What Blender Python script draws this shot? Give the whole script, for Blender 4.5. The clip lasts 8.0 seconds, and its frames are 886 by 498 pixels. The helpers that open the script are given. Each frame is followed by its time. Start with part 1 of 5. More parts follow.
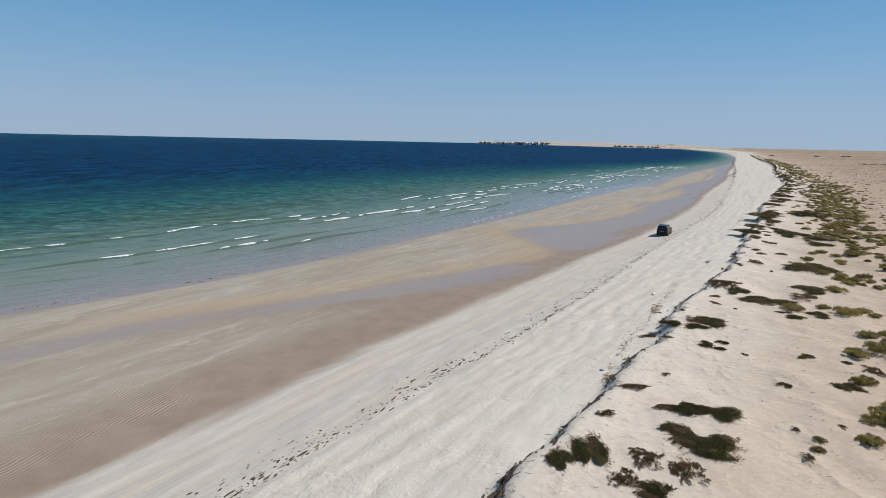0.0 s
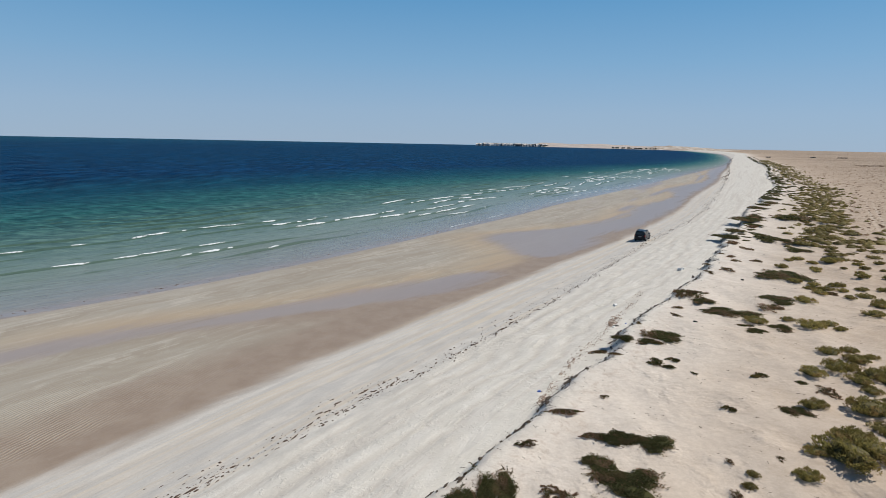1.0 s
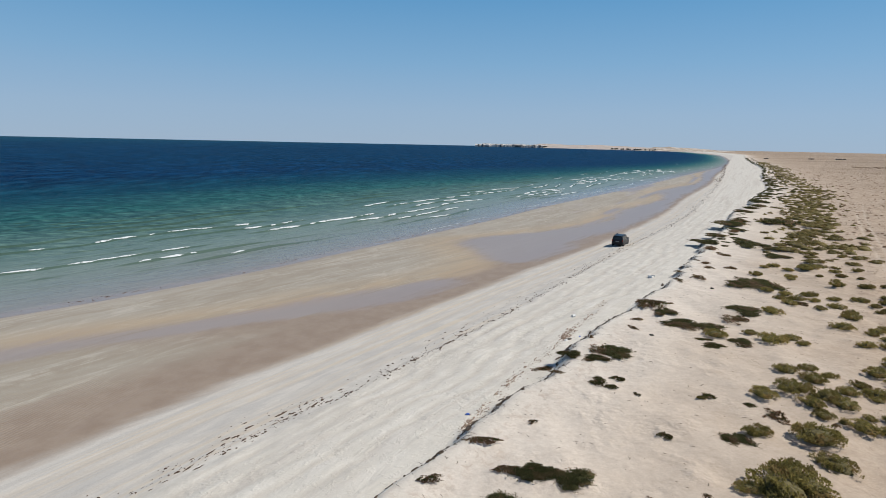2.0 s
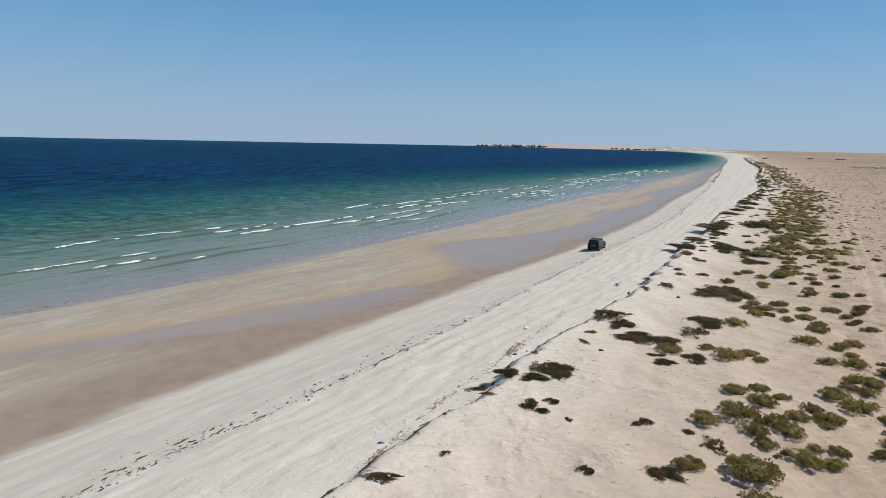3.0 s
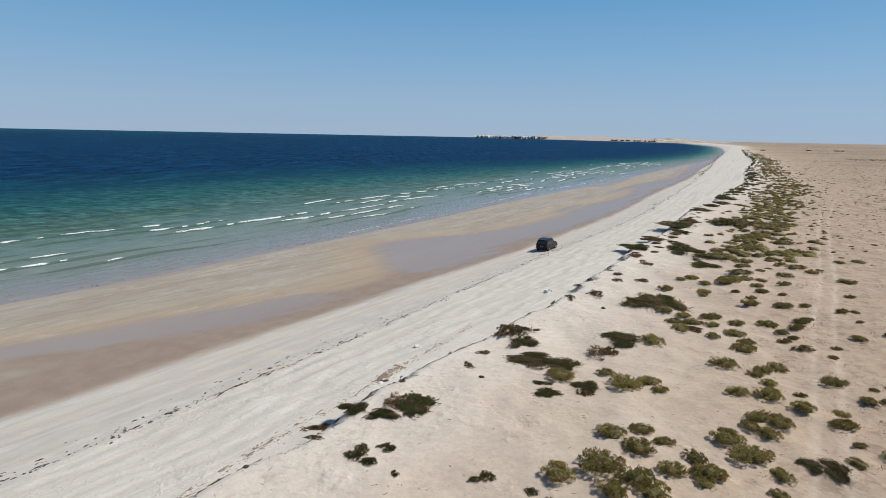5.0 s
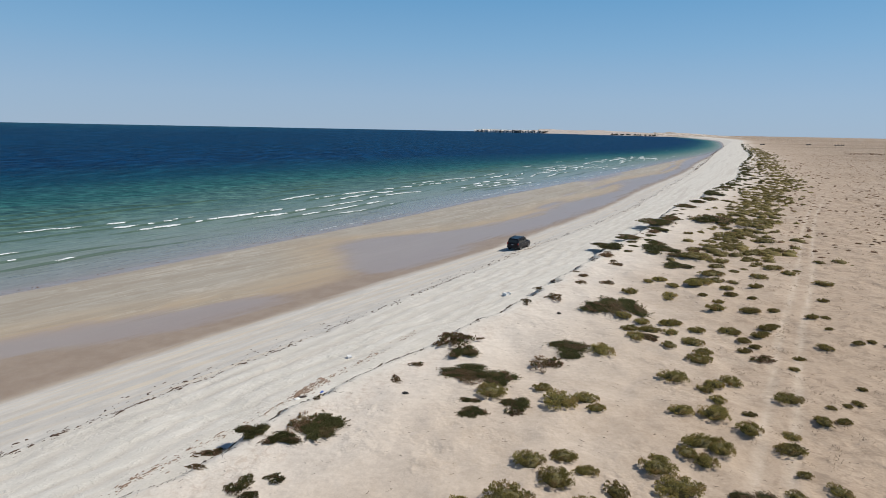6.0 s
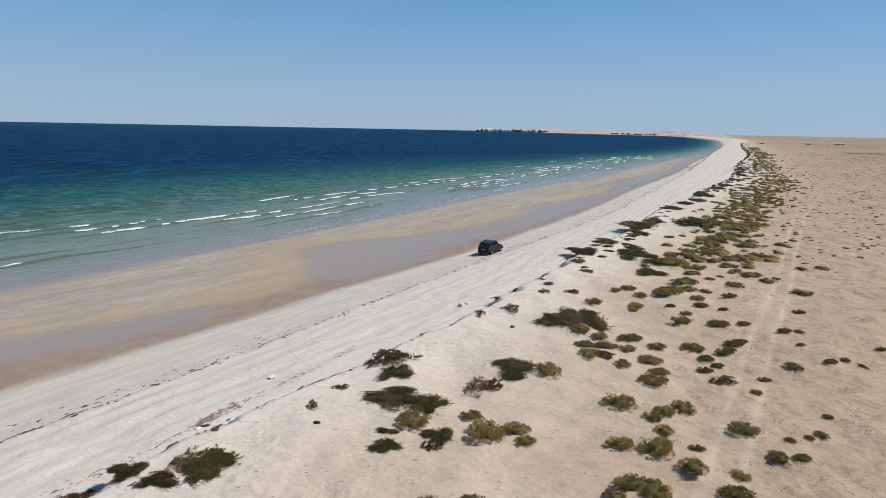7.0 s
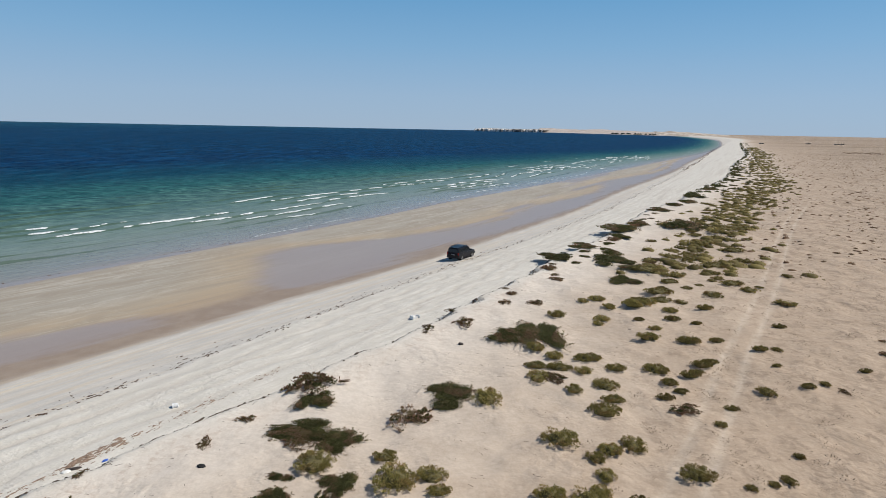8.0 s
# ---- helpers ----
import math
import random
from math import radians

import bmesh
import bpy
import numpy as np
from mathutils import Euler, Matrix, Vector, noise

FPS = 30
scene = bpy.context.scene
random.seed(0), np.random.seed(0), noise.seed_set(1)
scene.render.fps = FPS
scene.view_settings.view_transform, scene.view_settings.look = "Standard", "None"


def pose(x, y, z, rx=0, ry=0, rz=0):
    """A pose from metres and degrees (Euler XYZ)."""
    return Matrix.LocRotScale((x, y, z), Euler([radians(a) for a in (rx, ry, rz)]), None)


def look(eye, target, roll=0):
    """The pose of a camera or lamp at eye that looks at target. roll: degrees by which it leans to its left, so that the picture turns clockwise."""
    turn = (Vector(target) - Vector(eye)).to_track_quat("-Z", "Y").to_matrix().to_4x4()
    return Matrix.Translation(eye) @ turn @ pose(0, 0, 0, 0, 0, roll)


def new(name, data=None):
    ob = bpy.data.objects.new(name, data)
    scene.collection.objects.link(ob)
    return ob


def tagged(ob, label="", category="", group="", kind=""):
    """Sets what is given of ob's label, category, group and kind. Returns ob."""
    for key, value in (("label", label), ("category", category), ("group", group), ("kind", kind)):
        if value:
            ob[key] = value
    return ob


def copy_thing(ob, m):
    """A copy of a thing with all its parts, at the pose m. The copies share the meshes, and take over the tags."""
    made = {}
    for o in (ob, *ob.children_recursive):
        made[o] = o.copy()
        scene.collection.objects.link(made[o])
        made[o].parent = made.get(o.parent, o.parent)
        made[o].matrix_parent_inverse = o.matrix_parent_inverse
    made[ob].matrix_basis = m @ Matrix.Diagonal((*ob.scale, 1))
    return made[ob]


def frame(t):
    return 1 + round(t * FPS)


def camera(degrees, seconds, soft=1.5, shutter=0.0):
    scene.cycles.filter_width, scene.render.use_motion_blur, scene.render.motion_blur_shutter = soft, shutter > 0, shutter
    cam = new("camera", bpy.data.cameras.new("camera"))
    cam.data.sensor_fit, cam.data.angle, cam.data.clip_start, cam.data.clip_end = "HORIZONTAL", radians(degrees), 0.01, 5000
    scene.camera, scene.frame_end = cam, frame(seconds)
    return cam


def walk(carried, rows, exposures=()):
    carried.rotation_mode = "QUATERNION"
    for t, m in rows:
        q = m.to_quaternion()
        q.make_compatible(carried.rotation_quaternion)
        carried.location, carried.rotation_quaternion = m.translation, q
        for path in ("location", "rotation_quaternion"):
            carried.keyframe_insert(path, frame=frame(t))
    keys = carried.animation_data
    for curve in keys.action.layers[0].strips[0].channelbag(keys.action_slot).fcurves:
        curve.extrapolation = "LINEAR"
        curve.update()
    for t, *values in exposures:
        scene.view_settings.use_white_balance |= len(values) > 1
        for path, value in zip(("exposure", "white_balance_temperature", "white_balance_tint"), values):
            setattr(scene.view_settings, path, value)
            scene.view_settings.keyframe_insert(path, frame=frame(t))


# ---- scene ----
cam = camera(75.0, 8.0, soft=0.5)
PATH = [
    (0, (2.054, -0.185, 16.429), (2.11, 1.78, 16.059), 1.2),
    (0.5, (4.233, 0.927, 16.621), (4.291, 2.892, 16.254), 1.1),
    (1, (6.621, 2.118, 16.826), (6.68, 4.084, 16.462), 1.1),
    (1.5, (8.887, 3.304, 16.965), (8.947, 5.27, 16.603), 1.2),
    (3, (16.217, 7.201, 17.504), (16.274, 9.167, 17.143), 1.1),
    (3.5, (18.581, 8.538, 17.636), (18.637, 10.504, 17.275), 1.1),
    (4, (21.12, 9.941, 17.813), (21.174, 11.907, 17.452), 1.1),
    (5.5, (28.309, 14.291, 18.035), (28.363, 16.249, 17.63), 1.1),
    (6, (30.843, 15.86, 18.124), (30.895, 17.817, 17.715), 1.1),
    (6.5, (33.151, 17.463, 18.181), (33.203, 19.42, 17.771), 1.1),
    (7, (35.609, 19.407, 18.235), (35.658, 21.363, 17.824), 1.1),
    (7.5, (37.817, 21.453, 18.182), (37.865, 23.41, 17.77), 1.2),
    (8, (40.216, 23.867, 18.101), (40.263, 25.823, 17.689), 1.1),
]
walk(cam, [(t, look(eye, target, roll)) for t, eye, target, roll in PATH],
     ((0, -0.03), (1.5, 0.0), (3.5, 0.01), (5.5, 0.02), (8, 0.04)))


# ---- light ----
SUN_FROM = Vector((0.985, 0.17, 0.0)).normalized()
SUN_UP = radians(47)
world = bpy.data.worlds.new("sky")
scene.world = world
world.use_nodes = True
sky = world.node_tree.nodes.new("ShaderNodeTexSky")
sky.sky_type = "NISHITA"
sky.sun_disc = False
sky.sun_elevation = SUN_UP
sky.sun_rotation = math.atan2(SUN_FROM.x, SUN_FROM.y)
sky.altitude = 0
sky.air_density = 1.0
sky.dust_density = 0.05
sky.ozone_density = 2.0
back = world.node_tree.nodes["Background"]
back.inputs["Strength"].default_value = 0.13
# bluish sea haze towards the horizon, the same all round
up = world.node_tree.nodes.new("ShaderNodeSeparateXYZ")
world.node_tree.links.new(world.node_tree.nodes.new("ShaderNodeTexCoord").outputs["Generated"], up.inputs[0])
haze = world.node_tree.nodes.new("ShaderNodeValToRGB")
haze.color_ramp.elements[0].position, haze.color_ramp.elements[0].color = 0.0, (0.295, 0.44, 0.80, 1)
haze.color_ramp.elements[1].position, haze.color_ramp.elements[1].color = 0.55, (0.34, 0.42, 0.48, 1)
for at, tone in ((0.05, (0.335, 0.475, 0.755, 1)), (0.1, (0.395, 0.54, 0.74, 1)), (0.2, (0.345, 0.595, 0.73, 1)), (0.34, (0.36, 0.56, 0.68, 1))):
    haze.color_ramp.elements.new(at).color = tone
world.node_tree.links.new(up.outputs["Z"], haze.inputs[0])
tint = world.node_tree.nodes.new("ShaderNodeMix")
tint.data_type, tint.blend_type = "RGBA", "MULTIPLY"
tint.inputs[0].default_value = 1.0
world.node_tree.links.new(sky.outputs["Color"], tint.inputs[6])
world.node_tree.links.new(haze.outputs["Color"], tint.inputs[7])
# low band of sea air that evens out the sky's colour all round; it fades out higher up
band = world.node_tree.nodes.new("ShaderNodeValToRGB")
band.color_ramp.elements[0].position, band.color_ramp.elements[0].color = 0.0, (0.345, 0.46, 0.60, 1)
band.color_ramp.elements[1].position, band.color_ramp.elements[1].color = 0.5, (0.055, 0.17, 0.42, 1)
for at, tone in ((0.05, (0.318, 0.452, 0.61, 1)), (0.13, (0.218, 0.405, 0.615, 1)), (0.23, (0.120, 0.322, 0.575, 1))):
    band.color_ramp.elements.new(at).color = tone
world.node_tree.links.new(up.outputs["Z"], band.inputs[0])
glow = world.node_tree.nodes.new("ShaderNodeVectorMath")
glow.operation = "SCALE"
glow.inputs["Scale"].default_value = 1 / 0.13
world.node_tree.links.new(band.outputs["Color"], glow.inputs[0])
share = world.node_tree.nodes.new("ShaderNodeMapRange")
for i, value in enumerate((0.26, 0.55, 0.85, 0.0)):
    share.inputs[i + 1].default_value = value
world.node_tree.links.new(up.outputs["Z"], share.inputs[0])
air = world.node_tree.nodes.new("ShaderNodeMix")
air.data_type = "RGBA"
world.node_tree.links.new(share.outputs[0], air.inputs[0])
world.node_tree.links.new(tint.outputs[2], air.inputs[6])
world.node_tree.links.new(glow.outputs[0], air.inputs[7])
world.node_tree.links.new(air.outputs[2], back.inputs["Color"])

sun_data = bpy.data.lights.new("sun", "SUN")
sun_data.energy = 4.3
sun_data.angle = radians(0.5)
sun_data.color = (1.0, 0.94, 0.85)
sun = new("sun", sun_data)
sun.matrix_world = look(SUN_FROM * 60 * math.cos(SUN_UP) + Vector((0, 0, 60 * math.sin(SUN_UP))), (0, 0, 0))


# ---- material helpers ----
class Shader:
    """A node material, built step by step."""

    def __init__(self, name, rough=0.8, ior=1.45):
        self.mat = bpy.data.materials.new(name)
        self.mat.use_nodes = True
        self.tree = self.mat.node_tree
        self.bsdf = self.tree.nodes["Principled BSDF"]
        self.bsdf.inputs["Roughness"].default_value = rough
        self.bsdf.inputs["IOR"].default_value = ior

    def put(self, socket, value):
        if isinstance(value, bpy.types.NodeSocket):
            self.tree.links.new(value, socket)
        elif isinstance(value, tuple) and len(value) == 3 and socket.type == "RGBA":
            socket.default_value = (*value, 1)
        else:
            socket.default_value = value

    def node(self, kind):
        return self.tree.nodes.new(kind)

    def attr(self, name):
        n = self.node("ShaderNodeAttribute")
        n.attribute_name = name
        return n.outputs["Fac"]

    def place(self):
        return self.node("ShaderNodeTexCoord").outputs["Object"]

    def math(self, op, a, b=0.0, clamp=False):
        n = self.node("ShaderNodeMath")
        n.operation = op
        n.use_clamp = clamp
        self.put(n.inputs[0], a)
        self.put(n.inputs[1], b)
        return n.outputs[0]

    def span(self, v, a, b, lo=0.0, hi=1.0):
        """A smooth rise from lo to hi while v goes from a to b."""
        n = self.node("ShaderNodeMapRange")
        n.interpolation_type = "SMOOTHSTEP"
        for i, w in enumerate((v, a, b, lo, hi)):
            self.put(n.inputs[i], w)
        return n.outputs[0]

    def xyz(self, x, y, z=0.0):
        n = self.node("ShaderNodeCombineXYZ")
        for i, w in enumerate((x, y, z)):
            self.put(n.inputs[i], w)
        return n.outputs[0]

    def noise(self, vec, scale, detail=3.0, rough=0.55, warp=0.0):
        n = self.node("ShaderNodeTexNoise")
        self.put(n.inputs["Vector"], vec)
        self.put(n.inputs["Scale"], scale)
        self.put(n.inputs["Detail"], detail)
        self.put(n.inputs["Roughness"], rough)
        self.put(n.inputs["Distortion"], warp)
        return n.outputs["Fac"]

    def mix(self, f, a, b):
        n = self.node("ShaderNodeMix")
        n.data_type = "RGBA"
        self.put(n.inputs[0], f)
        self.put(n.inputs[6], a)
        self.put(n.inputs[7], b)
        return n.outputs[2]

    def lerp(self, f, a, b):
        n = self.node("ShaderNodeMix")
        n.data_type = "FLOAT"
        self.put(n.inputs[0], f)
        self.put(n.inputs[2], a)
        self.put(n.inputs[3], b)
        return n.outputs[0]

    def times(self, col, f):
        n = self.node("ShaderNodeMix")
        n.data_type = "RGBA"
        n.blend_type = "MULTIPLY"
        n.inputs[0].default_value = 1.0
        self.put(n.inputs[6], col)
        self.put(n.inputs[7], f)
        return n.outputs[2]

    def ramp(self, f, stops):
        n = self.node("ShaderNodeValToRGB")
        e = n.color_ramp.elements
        while len(e) < len(stops):
            e.new(1.0)
        for el, (p, c) in zip(e, stops):
            el.position = p
            el.color = (*c, 1)
        self.put(n.inputs[0], f)
        return n.outputs["Color"]

    def random(self, island=False):
        if island:
            return self.node("ShaderNodeNewGeometry").outputs["Random Per Island"]
        return self.node("ShaderNodeObjectInfo").outputs["Random"]

    def bump(self, height, strength, distance, normal=None):
        n = self.node("ShaderNodeBump")
        self.put(n.inputs["Strength"], strength)
        self.put(n.inputs["Distance"], distance)
        self.put(n.inputs["Height"], height)
        if normal is not None:
            self.put(n.inputs["Normal"], normal)
        return n.outputs[0]

    def done(self, color, rough=None, normal=None):
        self.put(self.bsdf.inputs["Base Color"], color)
        if rough is not None:
            self.put(self.bsdf.inputs["Roughness"], rough)
        if normal is not None:
            self.put(self.bsdf.inputs["Normal"], normal)
        return self.mat


# ---- plan: lines of the shore, x over y ----
def curve(ys, xs):
    """A smooth line through plan points, straight beyond its ends."""
    ys, xs = np.array(ys, float), np.array(xs, float)
    slope = np.gradient(xs, ys)

    def at(y):
        y = np.asarray(y, float)
        i = np.clip(np.searchsorted(ys, y) - 1, 0, len(ys) - 2)
        h = ys[i + 1] - ys[i]
        t = np.clip((y - ys[i]) / h, 0, 1)
        inner = ((2 * t**3 - 3 * t**2 + 1) * xs[i] + (t**3 - 2 * t**2 + t) * h * slope[i]
                 + (3 * t**2 - 2 * t**3) * xs[i + 1] + (t**3 - t**2) * h * slope[i + 1])
        return inner + np.where(y < ys[0], (y - ys[0]) * slope[0], 0) + np.where(y > ys[-1], (y - ys[-1]) * slope[-1], 0)

    return at


crest_x = curve([-60, 0, 21, 31, 40, 50, 64, 84, 107, 140, 172, 219, 299, 365, 430, 650, 1000, 1500, 2500, 4800],
                [-50, -9.5, 5.9, 12.6, 18.9, 26, 36.2, 49, 64, 85, 107, 139, 185, 222, 261, 376, 560, 830, 1230, 2000])
wrack_x = curve([-60, 0, 22, 33, 45, 60, 78, 91, 108, 125, 205, 361, 650, 1000, 1500, 2500, 4800],
                [-67, -22.5, -6.5, 1.5, 10, 20.5, 31.7, 40.6, 52, 63.5, 110, 195, 346, 537, 800, 1190, 1950])
dry_x = curve([-60, 0, 24, 38.6, 46, 59, 68, 83.5, 105, 146, 200, 279, 367, 462, 588, 720, 1000, 1500, 2500, 4800],
              [-82, -33, -15, -5.6, -0.4, 9, 15.6, 27, 42.5, 69, 100, 147, 194, 247, 315, 386, 529, 765, 1130, 1900])
shore_x = curve([-100, 0, 30, 52, 64, 79, 100, 118, 138, 165, 199, 259, 357, 550, 718, 1000, 1500, 1900, 2500, 4800],
                [-225, -98, -62, -37.4, -25.4, -13.3, 1, 13, 26, 42, 64.5, 104, 166, 289, 383, 526, 757, 900, 1110, 1880])
pool_out = curve([0, 42, 54, 63, 70, 77, 86, 91, 97, 104, 109, 114, 121, 135, 160, 191, 230, 280, 400, 600],
                 [-22, -21, -16, -10.5, -8.5, -5, -6, -9, -14, -19.5, -20, -16, -12, -8, -10, -5, -12, -6, -9, -5])
pool_in = curve([0, 42, 54, 63, 75, 93, 112, 120, 200, 600], [-18.5, -18, -12, -4, -2.5, -2, -3, -2, -1.5, -1])


def lean_of(line, y):
    """How much of a step in x counts across the line."""
    return 1 / np.sqrt(1 + ((line(y + 1.0) - line(y - 1.0)) / 2) ** 2)


def lattice(i, j, seed):
    n = (i.astype(np.int64) * 374761393 + j.astype(np.int64) * 668265263 + seed * 974634777) & 0x7FFFFFFF
    n = ((n ^ (n >> 13)) * 1274126177) & 0x7FFFFFFF
    return ((n ^ (n >> 16)) & 0xFFFF) / 65535.0


def bumps(x, y, seed=0):
    """Smooth value noise, -1 to 1, with cells of one unit."""
    x, y = np.asarray(x, float), np.asarray(y, float)
    i, j = np.floor(x), np.floor(y)
    u, v = x - i, y - j
    u, v = u * u * (3 - 2 * u), v * v * (3 - 2 * v)
    a, b = lattice(i, j, seed), lattice(i + 1, j, seed)
    c, d = lattice(i, j + 1, seed), lattice(i + 1, j + 1, seed)
    return 2 * ((a * (1 - u) + b * u) * (1 - v) + (c * (1 - u) + d * u) * v) - 1


def smooth(v, a, b):
    t = np.clip((np.asarray(v, float) - a) / (b - a), 0, 1)
    return t * t * (3 - 2 * t)


# Plants that were placed one by one: x, y, width, depth.
MATS_A = [
    (33.6, 52.1, 3.8, 2.6), (35.7, 51.0, 2.8, 2.9), (33.5, 47.9, 1.4, 0.7), (33.5, 46.2, 1.9, 1.8), (36.2, 47.2, 1.8, 2.0), (33.6, 56.0, 2.4, 2.9), (41.7, 56.5, 3.3, 3.7),
    (46.3, 66.7, 3.5, 3.5), (49.1, 66.9, 4.2, 6.0), (25.2, 44.4, 3.0, 3.2), (21.7, 43.6, 1.8, 1.7), (23.5, 43.2, 2.1, 1.3), (22.7, 39.6, 0.8, 1.2), (23.9, 39.9, 1.0, 0.8),
    (22.3, 39.1, 0.9, 1.0), (23.1, 38.6, 0.9, 0.7), (24.5, 37.7, 0.4, 0.6), (28.9, 37.5, 0.8, 0.9), (45.2, 38.5, 1.2, 1.4), (46.2, 38.0, 1.5, 2.3), (30.8, 36.3, 0.7, 0.7),
    (27.7, 31.9, 1.7, 1.5), (24.0, 32.4, 0.8, 0.8), (16.3, 28.5, 2.7, 1.7),
]
MATS_B = [
    (17.7, 27.9, 2.7, 1.9), (15.5, 24.6, 3.4, 2.5), (14.7, 25.9, 1.6, 2.3), (11.7, 21.2, 1.9, 1.7), (9.6, 24.5, 2.1, 3.0), (8.2, 23.6, 1.5, 2.3), (56.3, 94.7, 4.3, 4.6),
    (70.8, 115.4, 6.0, 7.0), (61.5, 102.5, 4.3, 4.0), (63.1, 94.5, 5.0, 6.0), (61.7, 84.8, 3.6, 4.0), (83.1, 119.2, 8.0, 9.0), (86.7, 139.6, 5.0, 6.2), (105.7, 166.4, 5.2, 6.4),
    (64.5, 89.5, 4.0, 3.0),
]
MATS = [*MATS_A, *MATS_B]
DRY_MATS_A = [
    (33.6, 51.0, 1.7, 1.9), (35.9, 46.7, 1.2, 1.7), (33.3, 57.6, 3.8, 3.0), (39.3, 53.8, 2.3, 3.0), (30.1, 53.5, 1.1, 0.8), (28.9, 50.8, 0.8, 1.7), (40.2, 67.8, 1.1, 2.0),
    (43.1, 69.6, 1.8, 2.7), (47.3, 75.5, 1.3, 1.8), (50.1, 75.7, 1.6, 1.8), (48.4, 59.1, 2.0, 1.9), (55.5, 55.2, 2.0, 1.4), (66.9, 57.7, 0.7, 1.1), (24.2, 44.7, 1.5, 2.5),
    (19.7, 43.2, 1.7, 0.8), (20.1, 40.6, 1.1, 0.5), (24.4, 47.9, 0.5, 0.8), (31.4, 34.8, 1.4, 2.0), (34.2, 33.7, 0.5, 0.6), (23.6, 26.8, 0.5, 0.7), (15.2, 28.7, 1.6, 0.7),
    (17.3, 33.8, 0.6, 0.5), (12.3, 23.7, 1.7, 1.8), (13.7, 22.9, 1.6, 2.4),
]
DRY_MATS_B = [
    (10.6, 22.2, 1.4, 1.5), (14.3, 31.3, 2.0, 0.7), (11.6, 27.9, 1.2, 0.7), (21.0, 26.6, 0.4, 0.6), (20.0, 24.0, 0.5, 1.0), (42.3, 72.9, 1.4, 1.2), (54.1, 84.5, 1.8, 1.8),
    (68.7, 94.2, 3.1, 3.0),
]
DRY_MATS = [*DRY_MATS_A, *DRY_MATS_B]
BUSHES_A = [
    (34.9, 48.8, 1.9, 2.0), (43.8, 56.0, 1.8, 2.3), (38.2, 49.6, 1.3, 1.1), (38.8, 47.5, 2.1, 2.3), (40.5, 47.7, 1.5, 1.4), (40.8, 46.7, 1.2, 0.8), (48.2, 64.3, 1.4, 1.7),
    (51.5, 72.0, 1.7, 1.3), (47.6, 60.8, 1.6, 0.9), (47.4, 58.9, 1.4, 1.9), (49.2, 60.6, 1.8, 1.0), (49.3, 62.7, 1.3, 1.3), (51.6, 62.3, 2.1, 1.2), (50.8, 60.2, 1.3, 1.0),
    (49.4, 57.3, 1.1, 1.4), (55.2, 71.2, 1.5, 1.5), (54.6, 70.0, 0.9, 1.2), (54.8, 76.0, 1.0, 1.2), (56.2, 76.4, 1.7, 1.2), (56.7, 73.9, 1.1, 1.5), (59.2, 74.1, 2.6, 1.4),
    (60.9, 75.2, 1.3, 1.7), (51.7, 58.1, 1.7, 1.7), (53.1, 60.6, 1.5, 1.0),
]
BUSHES_B = [
    (55.9, 60.7, 1.8, 1.6), (57.4, 66.1, 1.9, 1.0), (51.5, 56.1, 1.5, 0.8), (50.6, 54.7, 2.0, 1.3), (47.2, 51.4, 2.0, 2.0), (51.0, 51.0, 1.4, 1.6), (49.6, 50.4, 1.3, 1.1),
    (48.7, 49.7, 1.1, 1.0), (48.7, 48.1, 1.0, 1.2), (53.1, 48.2, 1.8, 1.4), (45.7, 46.6, 1.5, 1.2), (48.1, 46.8, 1.0, 1.2), (61.8, 72.8, 1.4, 1.3), (58.8, 68.4, 1.2, 0.7),
    (32.2, 37.4, 1.6, 1.8), (34.4, 38.0, 2.4, 2.1), (35.9, 41.0, 1.6, 1.5), (36.9, 39.7, 1.7, 1.6), (37.7, 41.5, 1.4, 1.1), (38.5, 40.5, 1.3, 0.7), (42.1, 40.8, 1.8, 1.8),
    (42.4, 39.1, 2.4, 1.6), (35.7, 36.9, 1.9, 1.7), (37.8, 37.7, 1.5, 1.2),
]
BUSHES_C = [
    (39.5, 37.5, 1.8, 1.4), (43.2, 37.7, 1.0, 1.3), (47.7, 38.7, 0.9, 1.2), (49.9, 39.1, 1.0, 1.3), (45.2, 42.9, 2.0, 1.1), (46.0, 42.5, 1.5, 1.7), (44.1, 42.1, 1.0, 1.3),
    (44.7, 41.4, 1.2, 1.2), (48.6, 44.4, 1.4, 1.5), (50.9, 44.3, 1.0, 1.0), (47.4, 46.2, 1.7, 1.8), (29.1, 32.6, 1.7, 1.2), (31.9, 31.9, 2.6, 2.3), (34.4, 36.0, 1.4, 1.6),
    (34.2, 34.8, 1.3, 1.3), (36.2, 35.8, 1.6, 1.7), (39.0, 36.8, 0.9, 1.1), (36.5, 34.2, 0.7, 0.9), (37.4, 33.7, 1.0, 1.2), (35.4, 33.2, 1.6, 2.0), (36.4, 32.7, 1.3, 1.0),
    (34.8, 33.9, 0.7, 0.5), (41.2, 34.5, 1.3, 1.7), (42.1, 36.0, 0.9, 1.1),
]
BUSHES_D = [
    (25.7, 27.2, 1.5, 1.0), (28.2, 28.6, 2.2, 1.4), (27.0, 26.9, 2.8, 3.7), (28.4, 27.2, 2.0, 2.6), (31.1, 29.3, 1.8, 2.2), (24.0, 25.4, 1.3, 1.1),
]
BUSHES = [*BUSHES_A, *BUSHES_B, *BUSHES_C, *BUSHES_D]
